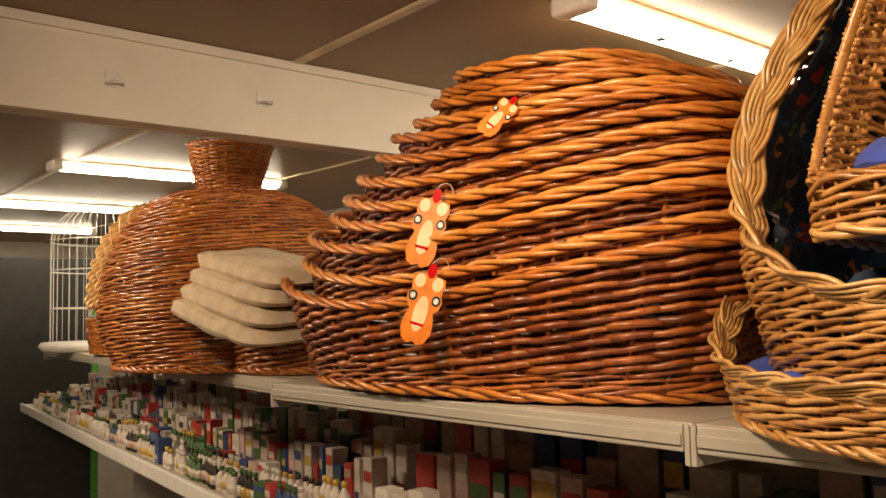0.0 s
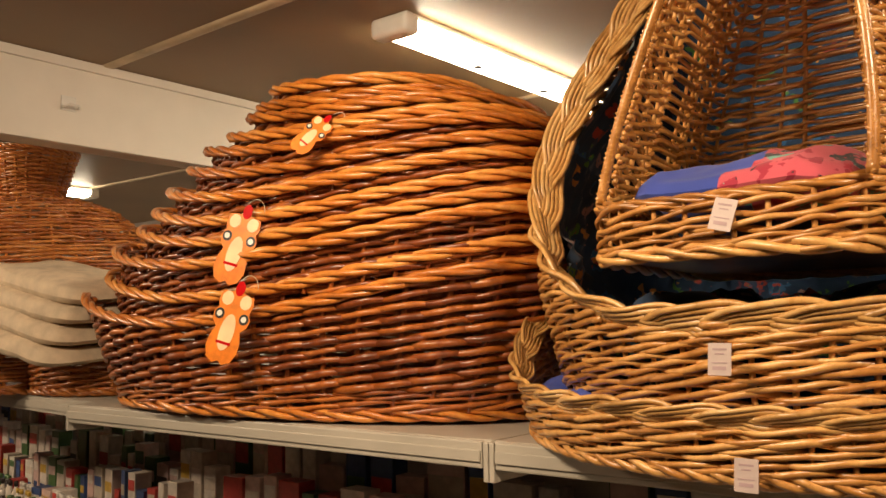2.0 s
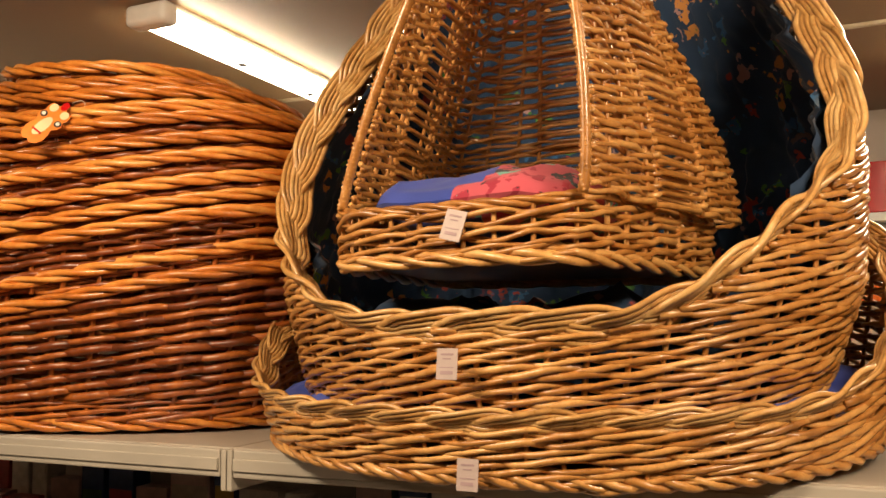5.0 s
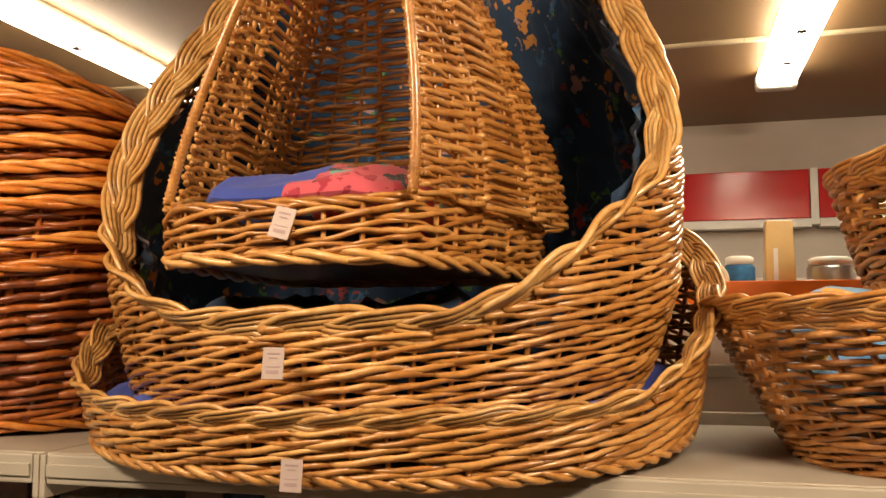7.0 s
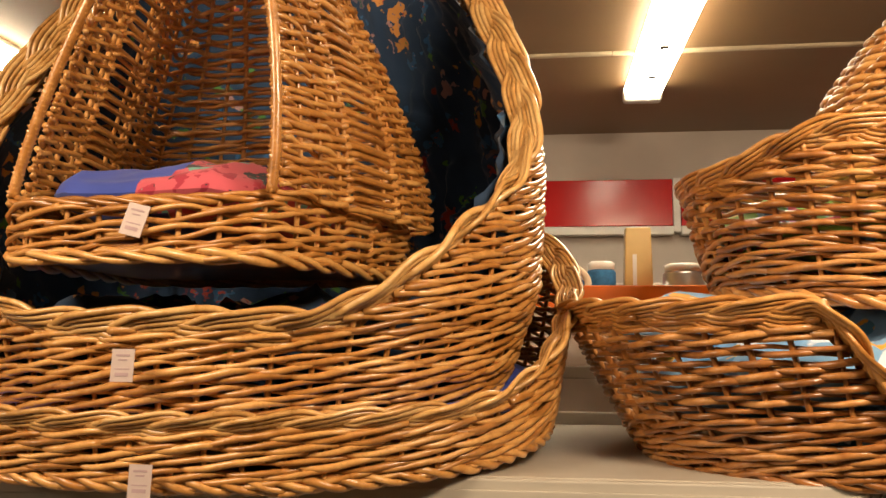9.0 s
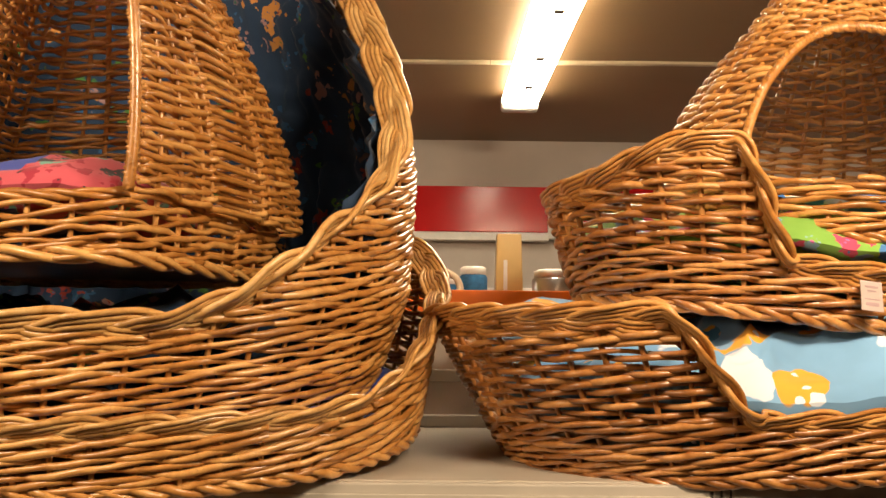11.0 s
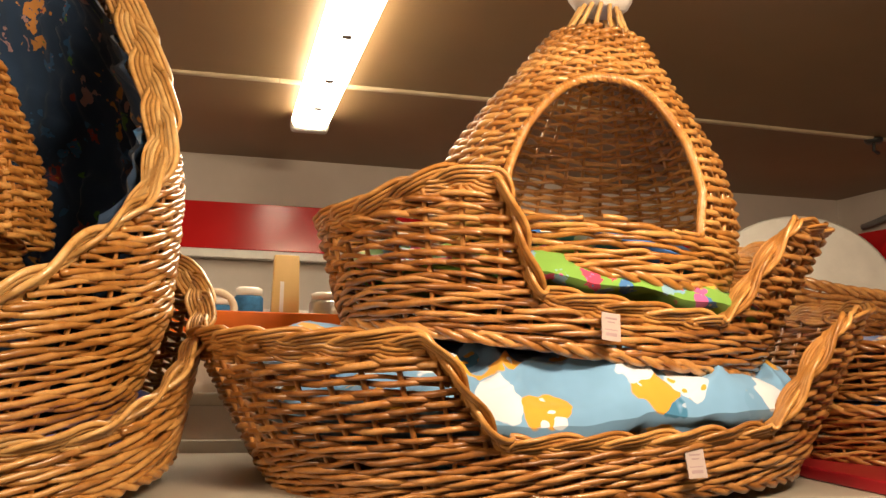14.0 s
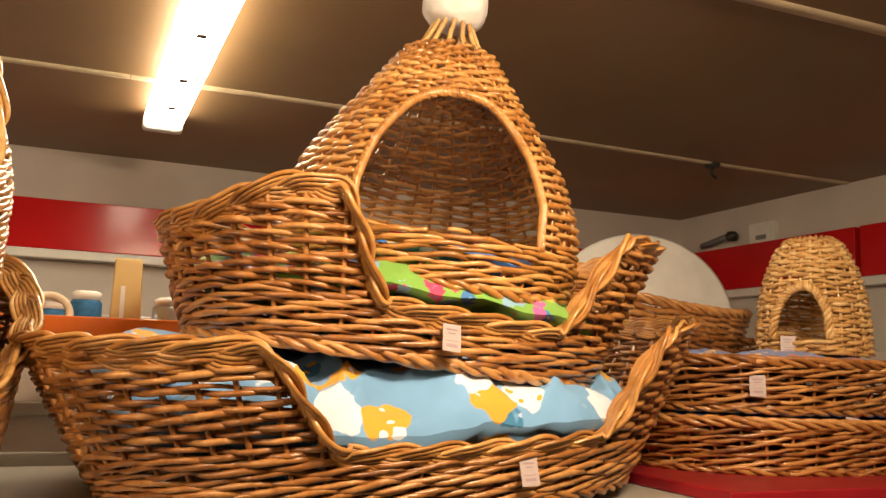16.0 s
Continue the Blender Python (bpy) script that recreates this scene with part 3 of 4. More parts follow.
# ---- the display shelf ----
def shelf_bay(x0, x1, y0=FRONT_Y, m=None, label="cream enamelled metal gondola shelf"):
    ob = thing("gondola_shelf", m or pose(0, 0, 0), label, "shelf", "gondola shelf bays")
    box("board", (x0 + 0.002, y0 + 0.012, SHELF_Z - 0.03), (x1 - 0.002, BACK_Y, SHELF_Z), SHELFM, ob, bevel=0.003)
    box("front_lip", (x0 + 0.012, y0, SHELF_Z - 0.042), (x1 - 0.012, y0 + 0.011, SHELF_Z - 0.001), SHELFM, ob, bevel=0.003)
    box("price_rail", (x0 + 0.014, y0 - 0.004, SHELF_Z - 0.032), (x1 - 0.014, y0 - 0.0005, SHELF_Z - 0.014), SHELFM, ob, bevel=0.0015)
    for x in (x0, x1 - 0.011):
        box("bracket", (x + 0.001, y0 + 0.0, SHELF_Z - 0.062), (x + 0.010, BACK_Y, SHELF_Z - 0.002), SHELFM, ob, bevel=0.002)
    box("upstand", (x0 + 0.002, BACK_Y, SHELF_Z - 0.03), (x1 - 0.002, BACK_Y + 0.02, SHELF_Z + 0.022), SHELFM, ob, bevel=0.003)
    return ob


for x0, x1 in ((-2.017, -0.763), (-0.763, 0.49), (0.49, 1.74), (1.74, 2.9)):
    shelf_bay(x0, x1)
LEFT = pose(-2.017, 1.16, 0, 0, 0, -6) @ pose(2.017, -1.16, 0)
shelf_bay(-3.27, -2.02, 1.17, LEFT, "worn brown-edged gondola shelf with red sheets on it")
shelf_bay(-5.6, -3.272, 1.17, LEFT, "worn brown-edged gondola shelf with red sheets on it")
tagged(box("partition", (-1.75, BACK_Y + 0.021, 0), (2.9, BACK_Y + 0.05, SHELF_Z - 0.04), PANELM), kind="structure")
for x in (-2.95, -3.7):
    rs = tagged(box("red_sheet", (x - 0.33, 1.165, SHELF_Z + 0.001), (x + 0.33, 1.55, SHELF_Z + 0.004), REDBOARD, bevel=0), "thin red sheet lying under the baskets", "sheet", "red sheets")
    rs.matrix_basis = LEFT
tagged(box("red_board", (1.10, 1.06, SHELF_Z + 0.001), (2.2, 1.6, SHELF_Z + 0.02), REDBOARD), "dark red board lying on the shelf under small baskets", "board")

# ---- the stack of nested red-brown dog beds ----
N_STACK = 12
# left tip of every rim: place along the shelf and height
TIPS = ((-2.275, 2.104), (-2.165, 2.153), (-2.13, 2.214), (-2.04, 2.254), (-1.98, 2.291), (-1.915, 2.333), (-1.85, 2.376), (-1.78, 2.412), (-1.69, 2.432), (-1.63, 2.463), (-1.585, 2.479), (-1.54, 2.507))
for i, (tip_x, tip_z) in enumerate(TIPS):
    f = i / (N_STACK - 1)
    rng = np.random.default_rng(40 + i)
    right = -0.72 - 0.06 * f - 0.20 * f ** 3
    tip_x += 0.165 - 0.05 * f
    half, deep = (right - tip_x) / 2, 0.365 - 0.150 * f
    hgt, dip = 0.272, 0.092 - 0.075 * f
    rim = (lambda th, hgt=hgt, dip=dip: hgt - dip * smooth(1 - away(th, math.radians(262)) / 1.3))
    swell = lambda h: (0.82 + 0.18 * np.asarray(h) / 0.272) if i == 0 else (0.885 + 0.10 * np.asarray(h) / 0.272)
    sh = Shape(half, deep, 2.15, swell, rim)
    tilt, yaw = 5.5 * f ** 1.3, 5.0 + 1.2 * math.sin(i * 2.3)
    turn = pose(0, 0, 0, 0, tilt, yaw)
    at = Vector((tip_x, 1.335 + 0.02 * f, tip_z)) - turn @ Vector((-half, 0, hgt))
    if i == 0:
        at.z = SHELF_Z + 0.010
    ob = thing("dog_bed", Matrix.Translation(at) @ turn, "red-brown woven willow dog bed in a nested stack" if i else "largest red-brown willow dog bed, bottom of the nested stack", "dog bed", "nested dog beds")
    if i == 0:
        weave(sh, ob, W_RED, rng, pitch=0.0066, rod=0.0046, gap=0.075, amp=0.0055, slant=0.004, low=0.012, high=0.05, step=0.012, period=3, stakes=False)
        weave(sh, ob, W_RED, rng, pitch=0.0096, rod=0.0067, gap=0.080, amp=0.0098, slant=0.0040, low=0.05, step=0.012, follow=0.06, stake_from=0.0)
        rope(ring_curve(sh, 420, fn=lambda th: 0.008 + 0 * th), ob, W_RIM, "base_border", 3, 0.0062, 0.22, 0.0075)
        base_plate(sh, ob, W_RED)
    else:
        weave(sh, ob, W_RED, rng, pitch=0.0088, rod=0.0056, gap=0.066, amp=0.0065, slant=0.003, low=0.13, step=0.012, follow=0.06)
    p, nor, ln = ring_curve(sh, 520)
    rope((p + nor * (0.017 if i else 0.010), nor, ln), ob, W_RIM, "rim", 3, 0.0059, 0.20, 0.0062)

# ---- the tall honey-coloured pair with the willow house ----
TURN_C = -3
rng = np.random.default_rng(7)
rim = lambda th: 0.07 + 0.205 * smooth((away(th, math.radians(270)) - 0.8) / 1.5)
low_sh = Shape(0.462, 0.365, 2.3, lambda h: 0.955 + 0.045 * np.clip(h / 0.1, 0, 2.0) ** 0.8, rim)
low_bed = thing("dog_bed", pose(-0.325, 1.355, SHELF_Z + 0.031, 6, 0, TURN_C), "low honey willow dog bed with plaited rim, bottom of a pair", "dog bed", "honey willow dog beds")
weave(low_sh, low_bed, W_GOLD, rng, pitch=0.0051, rod=0.0043, gap=0.044, amp=0.0046, slant=0.0036, follow=0.03, period=3)
plait(ring_curve(low_sh, 1100), low_bed, W_PALE, "rim", 5, 0.0034, 0.0088, 0.0036, 0.22, lay=0.5)
rope(ring_curve(low_sh, 400, fn=lambda th: 0.006 + 0 * th), low_bed, W_GOLD, "base_border", 3, 0.005, 0.1, 0.006)
base_plate(low_sh, low_bed, W_GOLD)

def rim(th):
    d = away(th, math.radians(277))
    side = np.where(np.cos(th) > 0, smooth((d - 0.25) / 1.0), smooth((d - 0.35) / 1.15))
    return 0.118 + 0.20 * side + 0.47 * smooth((d - 1.0) / 0.9)

up_sw = lambda h: 0.86 + 0.14 * np.clip(h / 0.18, 0, 1) ** 0.8 - 0.38 * smooth((h - 0.32) / 0.5)
up_sh = Shape(0.42, 0.36, 2.2, up_sw, rim, shear=0.06)
up_bed = thing("hooded_dog_bed", pose(-0.33, 1.345, SHELF_Z + 0.055, 0, 0, TURN_C), "tall honey willow dog bed, plaited rim, blue lining", "dog bed", "honey willow dog beds")
weave(up_sh, up_bed, W_GOLD, rng, pitch=0.0051, rod=0.0044, gap=0.046, amp=0.0046, slant=0.0038, follow=0.04, period=3)
plait(ring_curve(up_sh, 1500), up_bed, W_PALE, "rim", 5, 0.0041, 0.0105, 0.0042, 0.25, lay=0.5)
base_plate(up_sh, up_bed, W_GOLD)
# lining
lin = Shape(0.42, 0.36, 2.2, lambda h: up_sw(h) - 0.05, rim, shear=0.06)
th = np.linspace(0, 2 * math.pi, 220, endpoint=False)
verts, faces, nv = [], [], 60
for j in range(nv):
    h = (lin.rim(th) - 0.03) * (0.12 + 0.88 * j / (nv - 1))
    p, _ = lin.at(th, h)
    for q in p:
        w = 0.05 * noise.noise(Vector(q) * 9) + 0.05 * abs(noise.noise(Vector((q[0] * 26, q[1] * 26, q[2] * 9)))) + 0.03 * abs(noise.noise(Vector((q[0] * 14, q[1] * 14, q[2] * 44)))) + 0.008 * noise.noise(Vector(q) * 50)
        w = max(0.0, w)
        verts.append((q[0] * (1 - w * 2), q[1] * (1 - w * 2), q[2] + w * 0.3))
for j in range(nv - 1):
    for i in range(220):
        k = (i + 1) % 220
        faces.append((j * 220 + i, j * 220 + k, (j + 1) * 220 + k, (j + 1) * 220 + i))
mesh_object("lining", verts, faces, C_NAVY, up_bed, "dark blue printed cotton lining")
C = pose(-0.33, 1.345, 0, 0, 0, TURN_C)
cushion("cushion", 0.36, 0.29, 0.055, C @ pose(0, 0, SHELF_Z + 0.165), C_NAVY, "dark blue printed cushion inside the hooded bed", 5, wrinkle=0.03)
cushion("cushion", 0.432, 0.348, 0.026, pose(-0.325, 1.355, SHELF_Z + 0.031, 6, 0, TURN_C) @ pose(0, 0, 0.062), C_BLUE, "cobalt blue cushion inside the low bed", 6, wrinkle=0.016, prints=(C_BRIGHT,), paint=lambda x, y, z: int(-0.02 < x < 0.2))

# willow house standing in the hooded bed
HOUSE = pose(-0.327, 1.170, SHELF_Z + 0.250, -1, 0.5, -6)
house = thing("cat_house", HOUSE, "honey willow cat house with tall arched opening", "cat house", "willow cat houses")
tr = Shape(0.166, 0.205, 7, lambda h: 1.0 + 0.25 * np.asarray(h), lambda th: 0.068 + 0.006 * np.cos(2 * th), flare=0.20)
weave(tr, house, W_GOLD, rng, pitch=0.0058, rod=0.0038, gap=0.045, amp=0.0048, slant=0.0045, step=0.008, period=3)
rope(ring_curve(tr, 300, fn=lambda th: 0.001 + 0 * th), house, W_GOLD, "base_border", 3, 0.0050, 0.16, 0.006)
rope(ring_curve(tr, 300), house, W_GOLD, "tray_border", 3, 0.0036, 0.12, 0.0036)
base_plate(tr, house, W_GOLD)
hs = Shape(0.163, 0.200, 10.0, lambda h: np.clip(1 - (np.clip(np.asarray(h) - 0.07, 0, 0.52) / 0.52) ** 1.5, 0.03, 1), lambda th: 0.56 + 0 * th, None, -0.200, 0.16, 0.30)
def house_open(th, h):
    x, y = hs.plan(th)
    return (y < 0) & (np.abs(x) < 0.955 * hs.a)
weave(hs, house, W_GOLD, rng, pitch=0.0066, rod=0.0038, gap=0.036, amp=0.0038, slant=0.0015, opening=house_open, low=0.07, step=0.006)
a = np.linspace(-1, 1, 260)
zz = 0.07 + 0.515 * (1 - np.abs(a) ** 1.4)
arch = np.stack([0.161 * np.sign(a) * hs.swell(zz) + 0.16 * zz, -0.198 + 0 * a, zz], -1)
along = np.gradient(arch, axis=0)
along /= np.linalg.norm(along, axis=1)[:, None]
side = np.cross(along, (0.0, 1.0, 0.0))
tb = Tubes()
for j in range(3):
    q = a * 330 + j * 2 * math.pi / 3
    tb.add(arch + 0.0055 * (np.cos(q)[:, None] * side + np.sin(q)[:, None] * np.array((0.0, 1.0, 0.0))), 0.0030, (0, 1, 0), 5)
tb.add(arch, 0.0062, (0, 1, 0), 8)
tb.make("arch_binding", W_GOLD, house)
cushion("cushion", 0.150, 0.175, 0.050, HOUSE @ pose(0.0, -0.010, 0.080), C_BLUE, "cobalt blue cushion with pink print in the cat house", 8, power=4, prints=(C_PINK,), paint=lambda x, y, z: int(x > 0.015 + 0.02 * math.sin(y * 40)))

# ---- the brown pair and the pod ----
def notched(name_label, a, b, hgt, low, half_l, half_r, drop, m, seed, material, coarse=0.0080):
    rng = np.random.default_rng(seed)
    def rim(th):
        d = away(th, math.radians(270))
        half = np.where(np.cos(th) < 0, half_l, half_r)
        return low + (hgt - low) * smooth((d - half) / 0.2) * (1 + 0.12 * np.cos(th)) + 0.012 * np.cos(2 * th) - drop * smooth((-np.cos(th) - 0.5) / 0.5)
    sh = Shape(a, b, 2.5, lambda h: 0.78 + 0.22 * np.clip(h / hgt, 0, 1.2) ** 0.9, rim)
    ob = thing("dog_bed", m, name_label, "dog bed", "brown willow dog beds")
    weave(sh, ob, material, rng, pitch=0.0052, rod=0.0043, gap=0.048, amp=0.0046, slant=0.0034, high=low - 0.004, period=3, stakes=False)
    weave(sh, ob, material, rng, pitch=coarse, rod=0.0043, gap=0.048, amp=0.0060, slant=0.0012, low=low - 0.004, stake_from=0.0)
    plait(ring_curve(sh, 1200), ob, W_GOLD, "rim", 5, 0.0034, 0.0088, 0.0036, 0.20, lay=0.55)
    rope(ring_curve(sh, 400, fn=lambda th: 0.006 + 0 * th), ob, material, "base_border", 3, 0.0055, 0.1, 0.006)
    base_plate(sh, ob, material)
    return ob, sh


M_LOW = pose(0.66, 1.37, SHELF_Z + 0.006, 0, -2.2, 0)
bed_low, sh_low = notched("brown willow dog bed with notched front, on the shelf", 0.505, 0.36, 0.212, 0.08, 0.23, 0.46, 0.0, M_LOW, 21, W_BROWN)
M_UP = pose(0.66, 1.31, SHELF_Z + 0.185, 0, 6.5, 0)
bed_up, sh_up = notched("smaller brown willow dog bed tilted on the lower one", 0.385, 0.27, 0.205, 0.07, 0.22, 0.40, 0.06, M_UP, 22, W_BROWN)
cushion("cushion", 0.41, 0.30, 0.105, M_LOW @ pose(0, -0.008, 0.11), C_SKY, "sky blue cushion with cloud and gold figure print", 11, wrinkle=0.026, folds=0.7, nu=300, nr=72)
# separate small pad added as the raised corner of the sky blue cushion
cushion("pillow", 0.10, 0.085, 0.04, M_LOW @ pose(-0.345, -0.10, 0.195, 0, -8, 20), C_SKY, "raised corner of the sky blue cushion above the bed rim", 17, category="pillow")
cushion("cushion", 0.32, 0.22, 0.05, M_UP @ pose(0, -0.015, 0.094), C_GREEN, "lime green flowered cushion in the tilted bed", 12, wrinkle=0.018, folds=0.8)

M_POD = pose(0.70, 1.30, SHELF_Z + 0.285, 0, 6, 8)
pod = thing("cat_pod", M_POD, "teardrop willow cat pod with arched opening and fluffy top", "cat house", "willow cat houses")
def pod_r(h):
    return np.interp(h, [0, 0.06, 0.13, 0.2, 0.27, 0.33, 0.38, 0.43], [0.93, 1.0, 0.99, 0.88, 0.70, 0.52, 0.38, 0.26])
ps = Shape(0.232, 0.232, 2.0, pod_r, lambda th: 0.405 + 0 * th)
def pod_open(th, h):
    d = away(th, math.radians(249))
    w = 0.60 * np.clip(1 - np.abs((h - 0.07) / 0.222) ** 2.5, 0, 1) ** 0.36 * (1 + 0.6 * np.clip(h - 0.1, 0, 1))
    return (h > 0.07) & (h < 0.292) & (d < w)
weave(ps, pod, W_GOLD, rng, pitch=0.0050, rod=0.0040, gap=0.040, amp=0.0044, slant=0.0034, opening=pod_open, step=0.008, high=0.085, period=3, stakes=False)
weave(ps, pod, W_GOLD, rng, pitch=0.0074, rod=0.0041, gap=0.040, amp=0.0050, slant=0.0015, opening=pod_open, step=0.007, low=0.085, stake_from=0.0)
a = np.linspace(0, math.pi, 420)
hh = 0.07 + 0.222 * np.sin(a) ** 0.8
dd = 0.60 * np.sign(np.cos(a)) * np.abs(np.cos(a)) ** 0.72 * (1 + 0.6 * np.clip(hh - 0.1, 0, 1))
p, nor = ps.at(math.radians(249) + dd, hh, 0.003)
tb = Tubes()
for j in range(3):
    q = a * 150 + j * 2 * math.pi / 3
    tb.add(p + 0.0050 * (np.cos(q)[:, None] * nor + np.sin(q)[:, None] * np.array((0, 0, 1.0))), 0.0036, nor, 6)
tb.add(p, 0.0065, nor, 8)
tb.make("arch_binding", W_GOLD, pod)
rope(ring_curve(ps, 300, fn=lambda th: 0.002 + 0 * th), pod, W_GOLD, "base_border", 3, 0.0055, 0.1, 0.006)
base_plate(ps, pod, W_GOLD)
for i in range(14):
    t0 = 2 * math.pi * i / 14 + 0.1
    r0 = 0.232 * 0.28
    Tubes().add([(r0 * 1.05 * math.cos(t0), r0 * 1.05 * math.sin(t0), 0.395), (0.045 * math.cos(t0), 0.045 * math.sin(t0), 0.43), (0.026 * math.cos(t0 + 0.2), 0.026 * math.sin(t0 + 0.2), 0.475)], 0.0042, (0.3, 0.5, 0.8), 6).make("spoke", W_PALE, pod)
def fluffy(name, rx, rz, m, parent, seed):
    bm = bmesh.new()
    bmesh.ops.create_icosphere(bm, subdivisions=4, radius=1)
    for v in bm.verts:
        c = v.co.copy()
        k = 1 + 0.10 * noise.noise(c * 3.2 + Vector((seed, 0, 0))) + 0.07 * noise.noise(c * 9)
        z = math.copysign(abs(c.z) ** 0.6, c.z)
        v.co = m @ Vector((c.x * rx * k * 1.15, c.y * rx * k * 1.15, z * rz))
    return part(name, bm, FLUFF, parent, "white fluffy wrap", True)
fluffy("fluffy_top", 0.046, 0.05, pose(0, 0, 0.505), pod, 2.0)
cushion("cushion", 0.19, 0.19, 0.03, M_POD @ pose(0, 0, 0.055), C_BRIGHT, "blue cushion inside the cat pod", 15, power=2)

# ---- small pair and small house on the red board ----
for i, (z, cmat) in enumerate(((0.022, C_BRIGHT), (0.126, C_MIX))):
    rng = np.random.default_rng(60 + i)
    sh = Shape(0.40, 0.27, 2.4, lambda h: 0.9 + 0.1 * np.clip(h / 0.09, 0, 1.5), lambda th: 0.085 + 0.06 * smooth((away(th, math.radians(270)) - 1.7) / 0.8))
    m = pose(1.55, 1.43, SHELF_Z + z, 0, 0.5, 3)
    ob = thing("small_bed", m, "low brown willow cat bed with printed cushion", "cat bed", "small cat beds")
    weave(sh, ob, W_BROWN, rng, pitch=0.0056, rod=0.0040, gap=0.045, amp=0.0048, slant=0.004, period=3)
    rope(ring_curve(sh, 400), ob, W_BROWN, "rim", 3, 0.005, 0.1, 0.006)
    rope(ring_curve(sh, 400, fn=lambda th: 0.003 + 0 * th), ob, W_BROWN, "base_border", 3, 0.005, 0.1, 0.005)
    base_plate(sh, ob, W_BROWN)
    cushion("cushion", 0.36, 0.245, 0.024, m @ pose(0, -0.008, 0.086), cmat, ("bright blue cushion with orange print in a cat bed", "lilac patterned cushion in a cat bed")[i], 30 + i)
M_SM = pose(1.565, 1.35, SHELF_Z + 0.230, 0, 0, 12)
sm = thing("cat_house", M_SM, "small pale willow cat house with round-topped opening", "cat house", "willow cat houses")
ss = Shape(0.086, 0.105, 2.3, lambda h: np.sqrt(np.clip(1 - (np.clip(h, 0, 0.25) / 0.252) ** 2.3, 0.001, 1)), lambda th: 0.235 + 0 * th)
def sm_open(th, h):
    d = away(th, math.radians(195))
    return (h > 0.03) & (h < 0.13) & (d < 0.48 * np.sqrt(np.clip(1 - np.clip((h - 0.03) / 0.1, 0, 2) ** 2.4, 0, 1)))
weave(ss, sm, W_PALE, np.random.default_rng(70), pitch=0.0066, rod=0.0042, gap=0.028, amp=0.0045, opening=sm_open, step=0.007)
base_plate(ss, sm, W_PALE)
a = np.linspace(0, math.pi, 90)
p, nor = ss.at(math.radians(195) + 0.5 * np.cos(a), 0.03 + 0.102 * np.sin(a) ** 0.8, 0.003)
rope((p, nor, 0.3), sm, W_PALE, "arch_binding", 3, 0.0045, 0.03, 0.005, False)
# another bed behind and the white disc
rng = np.random.default_rng(80)
sh = Shape(0.33, 0.24, 2.2, lambda h: 0.86 + 0.14 * np.clip(h / 0.2, 0, 1.2), lambda th: 0.24 + 0.02 * np.cos(2 * th))
ob = thing("dog_bed", pose(1.42, 1.86, SHELF_Z + 0.12, 0, 6, 0), "brown willow bed standing behind the others", "dog bed")
weave(sh, ob, W_BROWN, rng, pitch=0.0075, rod=0.0055, gap=0.055)
rope(ring_curve(sh, 300), ob, W_BROWN, "rim", 3, 0.006, 0.1, 0.007)
base_plate(sh, ob, W_BROWN)
disc = thing("white_disc", pose(1.68, 2.1, 2.14, 90, 0, -30), "large round white plastic disc leaning behind the baskets", "disc")
lathe("plate", [(0.0, -0.008), (0.262, -0.008), (0.27, 0), (0.262, 0.006), (0.0, 0.012)], WHITE, disc, seg=64)

# ---- left end: domes, fleece pads, pot, small basket, bird cage ----
rng = np.random.default_rng(90)
sh = Shape(0.46, 0.42, 2.2, lambda h: np.interp(h, [0, 0.1, 0.2, 0.32, 0.42, 0.50, 0.555, 0.60], [0.86, 0.96, 1.0, 0.97, 0.89, 0.76, 0.60, 0.34]), lambda th: 0.585 + 0 * th)
dome = thing("dome_bed", pose(-2.80, 1.385, SHELF_Z + 0.008), "large domed red-brown willow pet bed", "pet bed")
weave(sh, dome, W_AMBER, rng, pitch=0.0080, rod=0.0052, gap=0.07, amp=0.005, slant=0.003, period=3)
rope(ring_curve(sh, 300, fn=lambda th: 0.006 + 0 * th), dome, W_AMBER, "base_border", 3, 0.007, 0.12, 0.008)
base_plate(sh, dome, W_AMBER)
hs2 = np.linspace(0.20, 0.54, 60)
p, nor = sh.at(np.full(60, math.radians(258)), hs2, 0.016)
tb = Tubes()
for j in range(-2, 3):
    tb.add(p + np.array((0.9, 0.3, 0)) * 0.016 * j + nor * 0.007 * np.cos(np.arange(60) * 0.9 + j * 2)[:, None], 0.0085, nor, 6)
tb.make("border_band", W_PALE, dome, "pale plaited border band")
sh = Shape(0.25, 0.20, 2.3, lambda h: 0.9 + 0.1 * np.clip(h / 0.2, 0, 1.2), lambda th: 0.19 + 0 * th)
fb = thing("dog_bed", pose(-2.36, 1.39, SHELF_Z + 0.008, 0, 0, -8), "red-brown willow bed holding folded fleece pads", "dog bed")
weave(sh, fb, W_AMBER, np.random.default_rng(91), pitch=0.0085, rod=0.006, gap=0.06, amp=0.005, slant=0.003)
rope(ring_curve(sh, 300), fb, W_AMBER, "rim", 3, 0.006, 0.12, 0.007)
rope(ring_curve(sh, 300, fn=lambda th: 0.006 + 0 * th), fb, W_AMBER, "base_border", 3, 0.006, 0.12, 0.007)
base_plate(sh, fb, W_AMBER)
for i in range(4):
    cushion("fleece_pad", 0.54 - 0.012 * i, 0.13, 0.045, pose(-2.58 + 0.03 * i, 1.172 + 0.022 * i, SHELF_Z + 0.225 + 0.041 * i, 5, 13 - 1.0 * i, 2 - i), FLEECE, "thick beige fleece pad folded in a pile", 50 + i, power=6, puff=0.3, wrinkle=0.006, category="pet mat", group="fleece pads")
sh = Shape(0.145, 0.145, 2.0, lambda h: 0.70 + 0.30 * h / 0.17, lambda th: 0.17 + 0 * th)
